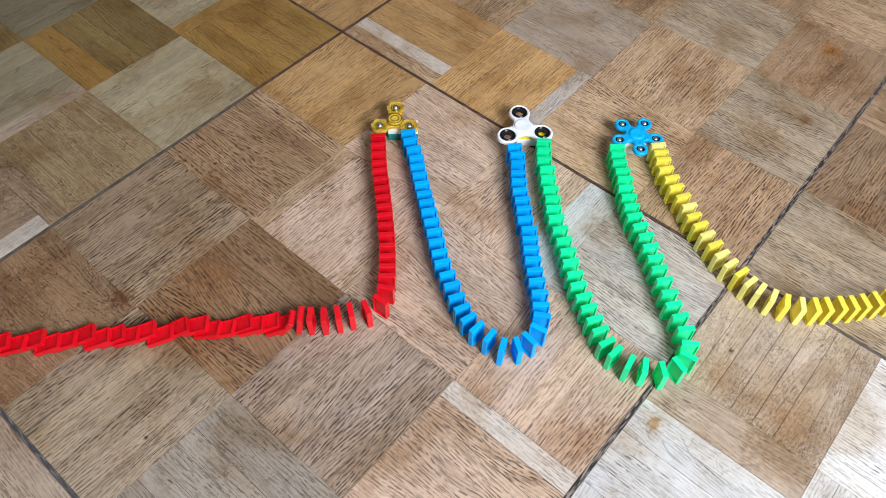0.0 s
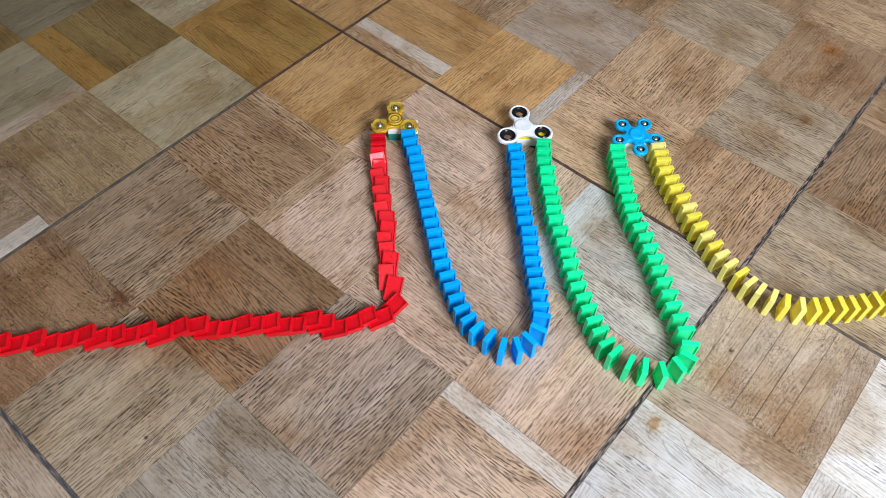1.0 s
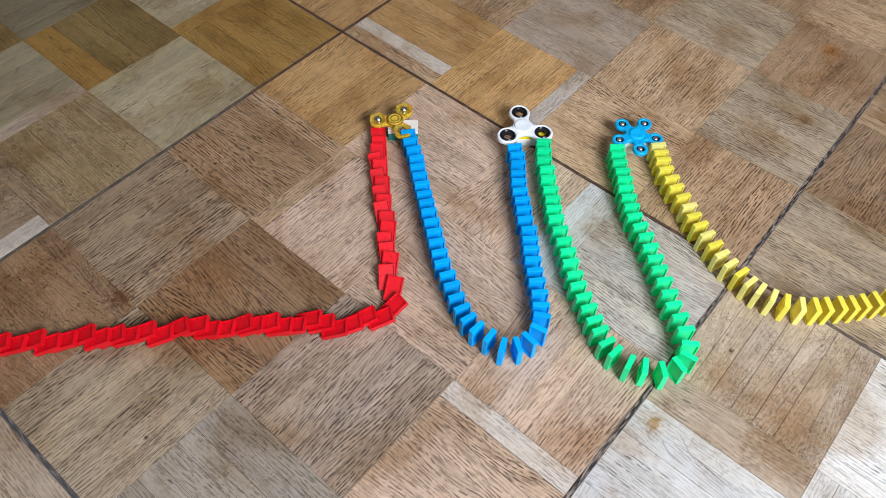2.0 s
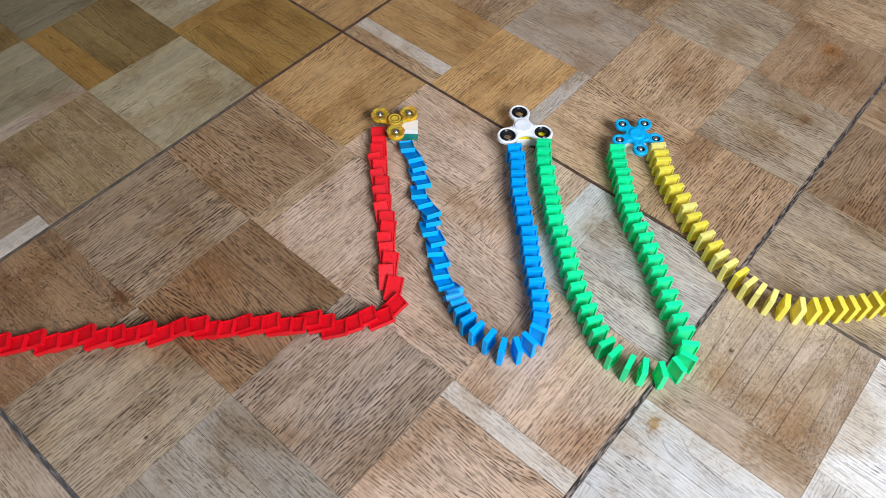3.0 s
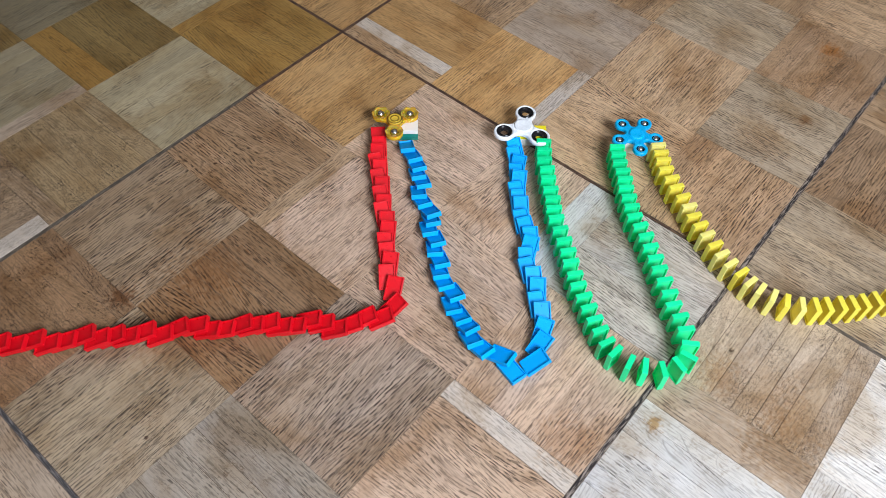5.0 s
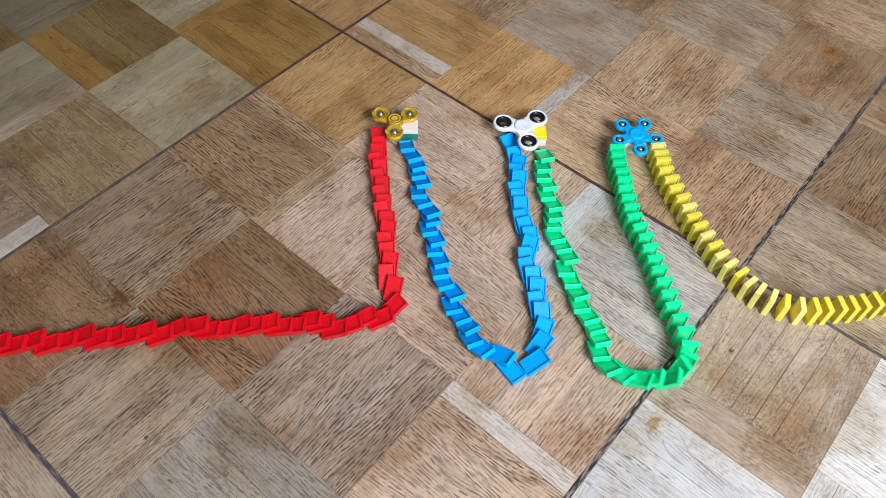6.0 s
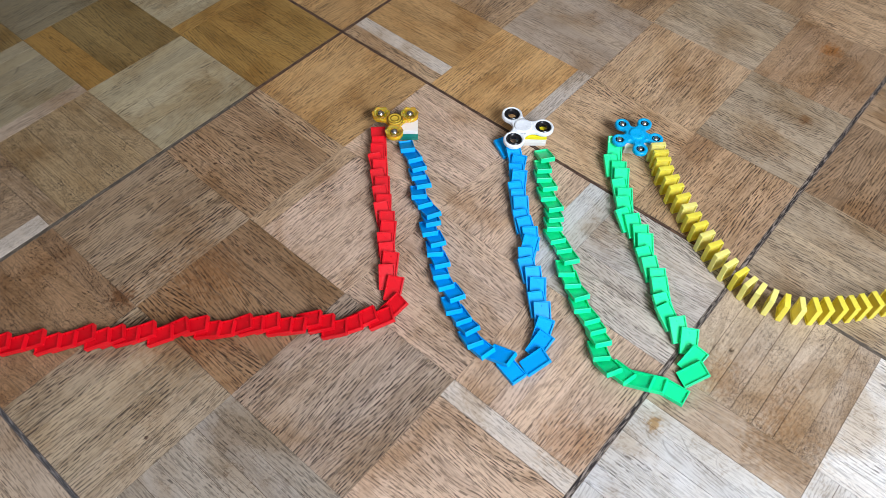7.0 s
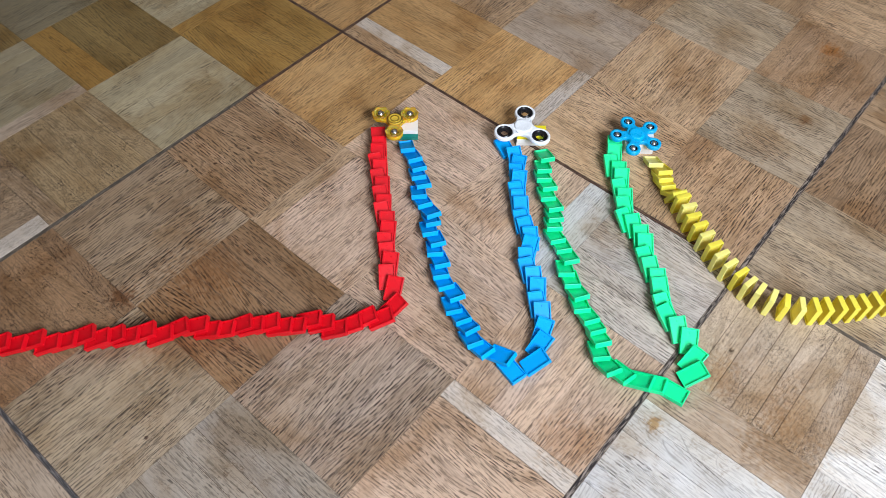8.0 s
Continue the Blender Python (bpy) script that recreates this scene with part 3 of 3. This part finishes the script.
GREEN_DOWN_LYING = [
    (404.0, -3.4, -126, 24), (416.1, -20.0, -136, 24), (425.6, -34.1, -136, 24), (439.2, -43.5, -130, 24), 
    (447.8, -56.9, -133, 21), (466.5, -68.8, -128, 25), (478.5, -81.4, -133, 25), (487.3, -94.6, -136, 26), 
    (497.7, -109.7, -126, 22), (513.5, -115.9, -129, 22), (530.6, -125.6, -126, 24), (541.3, -142.1, -139, 25), 
    (555.0, -150.4, -136, 22), (571.0, -164.5, -122, 26), (584.4, -174.1, -134, 24), (598.7, -183.8, -122, 25), 
    (612.2, -190.1, -123, 24), (628.0, -200.0, -126, 27), (638.8, -212.6, -135, 24), (656.1, -226.7, -117, 28), 
    (669.3, -225.7, -104, 20), (692.1, -226.5, -79, 24), (704.7, -220.1, -76, 20), (725.9, -208.6, -85, 2), 
]
GREEN_UP = [
    (732.5, -185.1, -21), (733.7, -168.1, 7), (725.5, -153.1, 33), (711.0, -139.8, 47), (696.7, -128.9, 53), 
    (682.2, -119.7, 52), (669.9, -107.9, 49), (655.8, -96.2, 50), (641.8, -85.0, 50), (629.5, -74.1, 50), (615.3, -63.1, 52), 
    (601.8, -52.3, 54), (587.5, -43.0, 56), (573.6, -34.1, 52), (562.2, -22.4, 46), (550.5, -10.7, 45), (539.2, 0.4, 42), 
    (529.3, 13.1, 42), (519.0, 23.2, 45), (507.5, 34.0, 44), (497.8, 45.2, 41), (488.9, 56.1, 39), 
]
GREEN_UP_LYING = [
    (742.0, -187.4, -30, 24), (737.6, -172.7, -6, 24), (730.0, -152.5, 30, 21), (715.4, -143.8, 48, 23), 
    (698.2, -132.6, 67, 24), (685.0, -124.6, 57, 24), (668.8, -108.9, 46, 22), (659.1, -99.8, 43, 23), 
    (643.7, -88.2, 53, 25), (630.8, -77.5, 57, 23), (616.5, -63.5, 39, 24), (604.9, -54.5, 41, 24), (589.5, -43.4, 52, 25), 
    (576.8, -39.9, 62, 26), (563.1, -25.8, 49, 25), (554.4, -14.5, 41, 26), (541.7, -2.8, 50, 26), (529.8, 12.1, 36, 29), 
    (520.0, 20.6, 36, 26), (507.2, 27.8, 48, 28), (496.6, 44.7, 35, 30), (488.2, 58.1, 36, 30), 
]
YELLOW_ROW = [
    (535.4, 92.5, -133), (545.7, 82.8, -135), (555.3, 72.8, -135), (567.2, 60.9, -130), (581.7, 51.8, -126), 
    (594.8, 41.8, -123), (610.3, 33.1, -122), (624.8, 23.8, -125), (637.5, 13.4, -123), (651.8, 6.2, -119), 
    (666.3, -1.9, -118), (681.9, -9.7, -118), (695.8, -17.4, -114), (711.7, -22.9, -107), (728.3, -26.4, -106), 
    (743.5, -31.8, -102), (758.0, -32.7, -91), (774.4, -30.7, -80), (789.9, -26.0, -69), (805.7, -17.7, -59), 
    (818.6, -6.8, -50), (828.9, 3.7, -45), (840.6, 16.1, -44), (851.0, 26.4, -42), (860.2, 38.0, -39), (870.3, 51.2, -38), 
    (880.9, 64.9, -37), (891.3, 79.4, -36), 
]
YELLOW_LYING = [
    (530.1, 89.8, -139, 30), (545.6, 84.4, -133, 30), (551.6, 76.0, -133, 25), (560.0, 66.7, -131, 24), 
]
BLUE_PUSHED = [
    (380.4, -29.6, 66, 20), (376.4, -31.8, 67, 15), (374.7, -39.2, 66, 8), 
]


def standing(row):
    x, y, deg = row
    return Vector((x / 1000, y / 1000)), deg, 0.0


def lying(row):
    x, y, deg, slope = row
    return Vector((x / 1000, y / 1000)), deg, 90.0 - slope


def between(a, b, s):
    """The pose on the way from a standing state to a lying one; s from 0 to 1."""
    turn = (b[1] - a[1] + 180) % 360 - 180
    p = a[0].lerp(b[0], s ** 1.5)
    return Matrix.Translation((p.x, p.y, 0)) @ pose(0, 0, 0, 0, 0, a[1] + turn * s) @ pose(0, 0, 0, -(a[2] + (b[2] - a[2]) * s ** 1.35))


FALL = 0.15     # seconds that one domino takes to fall


def falling(a, b, start):
    """Rows for walk(): stands, falls from the given second on, and lies."""
    rows = [(0.0, between(a, b, min(max((0 - start) / FALL, 0), 1)))]
    first = int(math.ceil(max(start, 0) * FPS))
    last = int(math.floor(min(start + FALL, 8.0) * FPS))
    if start > 0.05:
        rows.append(((first - 1) / FPS, between(a, b, 0)))
    for k in range(max(first, 1), last + 1):
        rows.append((k / FPS, between(a, b, min(max((k / FPS - start) / FALL, 0), 1))))
    if last / FPS < 7.9:
        rows.append(((last + 1) / FPS, between(a, b, 1)))
    rows.append((8.0, between(a, b, min(max((8.0 - start) / FALL, 0), 1))))
    return [r for i, r in enumerate(rows) if i == 0 or frame(r[0]) > frame(rows[i - 1][0])]


def when(knots, i):
    """The second at which the i-th domino of a run starts to fall."""
    for (i0, t0), (i1, t1) in zip(knots, knots[1:]):
        if i <= i1:
            break
    return t0 + (t1 - t0) * (i - i0) / (i1 - i0)


def run(mesh, stands, lies, knots, label, group):
    """One colour's dominoes: each stands at its place and gets its rows."""
    out = []
    for i, (a, b) in enumerate(zip(stands, lies)):
        ob = tagged(new("domino", mesh if not isinstance(mesh, list) else mesh[i]), label if isinstance(label, str) else label[i], "domino", group)
        ob.matrix_world = between(a, b, 0)
        out.append((ob, falling(a, b, when(knots, i + 1))))
    return out


RED_LABELS = ["fallen red plastic domino leaning on the next one"] * len(RED_LYING) + \
    ["red moulded plastic domino that topples along the parquet"] * (len(RED_ROW) + len(RED_COLUMN))
red = domino_mesh("red_domino", RED)
red_lies = [lying(r) for r in RED_LYING + RED_ROW_LYING + RED_COLUMN_LYING]
red_stands = [(b[0] + Vector((0.002, 0.0015)), b[1], 0.0) for b in red_lies[:len(RED_LYING)]] + [standing(r) for r in RED_ROW + RED_COLUMN]
blue = domino_mesh("blue_domino", BLUE)
green = domino_mesh("green_domino", GREEN)
yellow, lemon = domino_mesh("yellow_domino", YELLOW), domino_mesh("pale_yellow_domino", LEMON)
yellow_stands = [standing(r) for r in YELLOW_ROW]
yellow_lies = [lying(r) for r in YELLOW_LYING]
for k, (p, deg, _) in enumerate(yellow_stands[len(yellow_lies):]):
    back = Vector((math.sin(radians(deg)), -math.cos(radians(deg)))) * 0.003
    yellow_lies.append((p + back, deg + (6, -5, 3, -7)[k % 4], 65.0))
PALE_ONES = (1, 8, 11, 13, 14, 16, 17, 18, 20)

RUNS = {
    "red": run(red, red_stands, red_lies, [(1, -1.2), (25, -0.035), (31, 0.25), (34, 0.40), (38, 0.59), (41, 0.70), (45, 0.89), (48, 1.02)], RED_LABELS, "run of red dominoes"),
    "blue": run(blue, [standing(r) for r in BLUE_DOWN + BLUE_UP], [lying(r) for r in BLUE_DOWN_LYING + BLUE_UP_LYING],
                [(1, 2.42), (10, 2.69), (14, 2.81), (20, 3.02), (24, 3.25), (26, 3.39), (29, 3.53), (33, 3.69), (36, 3.83), (39, 3.92), (42, 4.01), (44, 4.09)],
                "blue moulded plastic domino that topples along the parquet", "run of blue dominoes"),
    "green": run(green, [standing(r) for r in GREEN_DOWN + GREEN_UP], [lying(r) for r in GREEN_DOWN_LYING + GREEN_UP_LYING],
                 [(1, 5.24), (16, 5.74), (22, 5.86), (26, 5.98), (28, 6.08), (31, 6.27), (34, 6.40), (39, 6.60), (43, 6.78), (46, 6.88)],
                 "green moulded plastic domino that topples along the parquet", "run of green dominoes"),
    "yellow": run([lemon if i + 1 in PALE_ONES else yellow for i in range(len(yellow_stands))], yellow_stands, yellow_lies,
                  [(1, 7.63), (8, 8.05), (28, 9.2)], ["pale lemon plastic domino standing in the yellow run" if i + 1 in PALE_ONES else "yellow moulded plastic domino standing on the parquet" for i in range(len(yellow_stands))], "run of yellow dominoes"),
}

# ---- stacks of flat blocks that carry the spinners ----


def block_mesh(name, mat):
    """A flat rounded plastic block lying down, its base at the origin."""
    bm = bmesh.new()
    box(bm, (-0.0215, -0.0112, 0), (0.0215, 0.0112, THICK))
    bmesh.ops.bevel(bm, geom=list(bm.edges), offset=0.0006, segments=2, profile=0.5, affect="EDGES")
    me = bpy.data.meshes.new(name)
    bm.to_mesh(me)
    bm.free()
    me.materials.append(mat)
    return me


BLOCKS = {"teal": block_mesh("teal_block", TEAL), "white": block_mesh("white_block", CREAM), "yellow": block_mesh("yellow_block", BRIGHT_YELLOW)}
PILES = [
    (0.2294, -0.1068, 42, ("teal", "teal", "white")),
    (0.3761, 0.0080, 41, ("white", "white", "yellow")),
    (0.5022, 0.0980, 39, ("white", "white", "white")),
]
for x, y, deg, colours in PILES:
    for k, colour in enumerate(colours):
        ob = new("flat_block", BLOCKS[colour])
        ob.matrix_world = pose(x + 0.0004 * k, y - 0.0003 * k, k * THICK, 0, 0, deg + (0, 2, -1)[k])
        tagged(ob, colour + " flat plastic block in a stack under a spinner", "block", "stacks under the spinners")

# ---- fidget spinners ----
TOP = 3 * THICK


def outline(n, d, r, waist, steps=14):
    """The outline of a spinner with n round lobes at distance d joined by hollow curves."""
    c = math.cos(math.pi / n)
    rf = (waist ** 2 + d ** 2 - 2 * waist * d * c - r ** 2) / (2 * r + 2 * d * c - 2 * waist)
    pts = []
    for k in range(n):
        base = 2 * math.pi * k / n
        fx, fy = (waist + rf) * math.cos(math.pi / n), (waist + rf) * math.sin(math.pi / n)
        a = math.atan2(fy, fx - d)
        for j in range(-steps, steps + 1):
            x, y = d + r * math.cos(a * j / steps), r * math.sin(a * j / steps)
            pts.append((x * math.cos(base) - y * math.sin(base), x * math.sin(base) + y * math.cos(base)))
        a0 = math.atan2(-fy, d - fx)
        sweep = (math.pi / n + math.pi) - a0
        while sweep > math.pi:
            sweep -= 2 * math.pi
        sweep *= 2
        for j in range(1, steps):
            b = a0 + sweep * j / steps
            x, y = fx + rf * math.cos(b), fy + rf * math.sin(b)
            pts.append((x * math.cos(base) - y * math.sin(base), x * math.sin(base) + y * math.cos(base)))
    return pts


def spinner_body(n, d, r, waist, hole, z0, z1, steps=14):
    """The lobed plate with a round hole in each lobe."""
    bm = bmesh.new()
    loops = [outline(n, d, r, waist, steps)]
    for k in range(n):
        cx, cy = d * math.cos(2 * math.pi * k / n), d * math.sin(2 * math.pi * k / n)
        loops.append([(cx + hole * math.cos(2 * math.pi * j / 28), cy + hole * math.sin(2 * math.pi * j / 28)) for j in range(28)])
    edges = []
    for pts in loops:
        vs = [bm.verts.new((x, y, z0)) for x, y in pts]
        edges += [bm.edges.new((vs[j], vs[(j + 1) % len(vs)])) for j in range(len(vs))]
    bmesh.ops.triangle_fill(bm, use_beauty=True, use_dissolve=False, edges=edges)
    r_ = bmesh.ops.extrude_face_region(bm, geom=list(bm.faces))
    for v in r_["geom"]:
        if isinstance(v, bmesh.types.BMVert):
            v.co.z = z1
    bmesh.ops.recalc_face_normals(bm, faces=bm.faces)
    return bm


def rounded(ob, width):
    mod = ob.modifiers.new("edge", "BEVEL")
    mod.width, mod.segments, mod.limit_method, mod.angle_limit = width, 3, "ANGLE", radians(50)
    return smooth(ob, 50)


def ball(radius, center):
    bm = bmesh.new()
    bmesh.ops.create_uvsphere(bm, u_segments=20, v_segments=12, radius=radius, matrix=Matrix.Translation(center))
    return bm


def lobes(n, d):
    return [(d * math.cos(2 * math.pi * k / n), d * math.sin(2 * math.pi * k / n), 0) for k in range(n)]


def hub(spinner, mat, radius, z0, z1, ring_mat):
    """The finger cap above (returned), its twin below on which the spinner rests, and the bearing's rim."""
    part("foot", lathe([(0, 0), (radius - 0.001, 0), (radius, 0.0008), (radius, z0 + 0.001), (0, z0 + 0.001)]), mat, spinner)
    smooth(part("bearing", lathe([(radius, z1 - 0.001), (radius + 0.0011, z1 - 0.001), (radius + 0.0011, z1 + 0.0004), (radius, z1 + 0.0004), (radius, z1 - 0.001)], 40), ring_mat, spinner, "bearing ring"))
    return smooth(part("cap", lathe([(0, z1 + 0.0017), (radius * 0.5, z1 + 0.0018), (radius * 0.8, z1 + 0.0023), (radius * 0.94, z1 + 0.0023), (radius, z1 + 0.0016), (radius, z1 - 0.001)], 40), mat, spinner, "round finger cap"), 50)


def white_spinner():
    sp = new("fidget_spinner")
    z0, z1 = 0.002, 0.0095
    rounded(part("body", spinner_body(3, 0.0290, 0.0152, 0.0150, 0.0112, z0, z1), SHELL_WHITE, sp), 0.0022)
    for c in lobes(3, 0.0290):
        smooth(part("ring", lathe([(0.0112, z0 + 0.001), (0.0112, z1 - 0.0006), (0.0104, z1 + 0.0002), (0.0094, z1 - 0.0003), (0.0084, z1 - 0.0018), (0.0070, z1 - 0.0024),
                                          (0.0058, z1 - 0.0026), (0.0054, z0 + 0.0012), (0.0060, z0 + 0.0006), (0.0112, z0 + 0.001)], 36, c), BLACK, sp, "black weight ring with an open middle"))
    hub(sp, SHELL_WHITE, 0.0128, z0, z1 - 0.0006, SHELL_WHITE)
    return tagged(sp, "white three-lobed fidget spinner with black rings on stacked blocks", "fidget spinner", "fidget spinners")


def blue_spinner():
    sp = new("fidget_spinner")
    z0, z1 = 0.002, 0.0090
    rounded(part("body", spinner_body(5, 0.0275, 0.0105, 0.0158, 0.0056, z0, z1), SHELL_BLUE, sp), 0.0018)
    for c in lobes(5, 0.0275):
        socket = part("socket", lathe([(0.0058, z0 + 0.001), (0.0058, z1 - 0.0012), (0.0050, z1 - 0.0012), (0.0046, z0 + 0.0015), (0, z0 + 0.0015), (0, z0 + 0.001)], 24, c), BLACK, sp, "dark socket")
        smooth(part("ball", ball(0.0046, (c[0], c[1], z1 - 0.0030)), STEEL, socket, "polished steel ball"), 80)
    hub(sp, SHELL_BLUE, 0.0105, z0, z1, SHELL_BLUE)
    return tagged(sp, "sky blue five-lobed fidget spinner with steel balls on stacked blocks", "fidget spinner", "fidget spinners")


def crown(r_low, r_high, z0, z1, points, depth):
    """A faceted open crown: a flared wall whose rim rises and falls, as thick as the plastic."""
    bm = bmesh.new()
    n = points * 4
    rings = []
    for r, z, wave in ((r_low, z0, 0.0), (r_high, z1, depth), (r_high - 0.0016, z1, depth), (r_low - 0.0024, z0 + 0.0012, 0.0)):
        ring = []
        for k in range(n):
            a = 2 * math.pi * k / n
            up = math.cos(points * a)
            q = r * (1 + (0.06 if wave else 0.0) * up)
            ring.append(bm.verts.new((q * math.cos(a), q * math.sin(a), z + wave * up)))
        rings.append(ring)
    for p, q in zip(rings, rings[1:] + rings[:1]):
        for k in range(n):
            bm.faces.new((p[k], p[(k + 1) % n], q[(k + 1) % n], q[k]))
    bmesh.ops.recalc_face_normals(bm, faces=bm.faces)
    return bm


def gold_spinner():
    sp = new("fidget_spinner")
    z0, z1, d = 0.002, 0.0075, 0.0243
    rounded(part("body", spinner_body(3, d, 0.0124, 0.0118, 0.0060, z0, z1, 6), AMBER, sp, "faceted clear amber plastic body"), 0.0014)
    for k, c in enumerate(lobes(3, d)):
        ring = part("crown", crown(0.0100, 0.0126, z1 - 0.0004, z1 + 0.0026, 6, 0.0007), AMBER_CLEAR, sp, "scalloped clear amber crown round a ball")
        ring.matrix_basis = Matrix.Translation(c) @ pose(0, 0, 0, 0, 0, 120 * k + 30)
        cup = smooth(part("cup", lathe([(0.0056, z1 - 0.0030), (0.0066, z1 + 0.0006), (0.0082, z1 + 0.0012), (0.0094, z1 - 0.0002), (0.0060, z1 - 0.0006), (0.0056, z1 - 0.0030)], 20, c), AMBER, sp, "clear amber cup"))
        smooth(part("ball", ball(0.0056, (c[0], c[1], z1 - 0.0002)), STEEL, cup, "polished steel ball"), 80)
        part("socket", lathe([(0.0062, z0 + 0.0006), (0.0062, z0 + 0.0014), (0, z0 + 0.0014), (0, z0 + 0.0006)], 20, c), BRASS, sp)
        for side in (-1, 1):
            a = 2 * math.pi * k / 3 + side * 2.25
            smooth(part("boss", lathe([(0.0030, z1 - 0.002), (0.0030, z1 + 0.0014), (0.0018, z1 + 0.0022), (0, z1 + 0.0022)], 14, (c[0] + 0.0108 * math.cos(a), c[1] + 0.0108 * math.sin(a), 0)), AMBER, sp))
    cap = hub(sp, AMBER_CAP, 0.0108, z0, z1 + 0.0012, BRASS)
    for r in (0.0098, 0.0058):
        smooth(part("race", lathe([(r + 0.0006, z1 + 0.0028), (r + 0.0005, z1 + 0.0040), (r - 0.0005, z1 + 0.0040), (r - 0.0006, z1 + 0.0028)], 36), BRASS, cap, "brass-coloured bearing race"))
    return tagged(sp, "clear amber three-lobed fidget spinner with steel balls on stacked blocks", "fidget spinner", "fidget spinners")


VIEW_UP = 40.756 + 90    # the compass of the view's upward direction on the floor
SPINNERS = [
    (gold_spinner(), 0.2199, -0.1129, [(0, 0), (1.1, 0), (1.2, 5), (1.3, 10), (1.5, 19), (1.7, 24), (2.3, 38), (2.8, 49), (3.0, 55), (3.2, 59), (3.4, 60), (8, 60)]),
    (white_spinner(), 0.3669, -0.0011, [(0, -7), (4.3, -7), (4.4, -5), (4.5, -3), (4.7, 2), (5.2, 17), (5.8, 38), (6.0, 48), (6.2, 55), (6.5, 70), (6.8, 81), (7.1, 95), (7.4, 110), (7.7, 122), (8, 129)]),
    (blue_spinner(), 0.4980, 0.0938, [(0, 33), (6.95, 33), (7.1, 35), (7.2, 37), (7.4, 42), (7.7, 48), (8, 54)]),
]
for sp, x, y, turns in SPINNERS:
    sp.matrix_world = pose(x, y, TOP, 0, 0, VIEW_UP - turns[0][1])

build_floor()


def motions():
    for colour, made in RUNS.items():
        for i, (ob, rows) in enumerate(made):
            if colour == "blue" and i == len(made) - 1:
                # the last blue one is swept aside by the turning spinner
                rows = [r for r in rows if r[0] < 4.45]
                rest = rows[-1][1]
                rows.append((4.5, rest))
                for t, row in zip((5.8, 6.1, 6.5), BLUE_PUSHED):
                    p, deg, tilt = lying(row)
                    rows.append((t, Matrix.Translation((p.x, p.y, 0)) @ pose(0, 0, 0, 0, 0, deg) @ pose(0, 0, 0, -tilt)))
                rows.append((8.0, rows[-1][1]))
            walk(ob, rows)
    for sp, x, y, turns in SPINNERS:
        walk(sp, [(t, pose(x, y, TOP, 0, 0, VIEW_UP - a)) for t, a in turns])


motions()
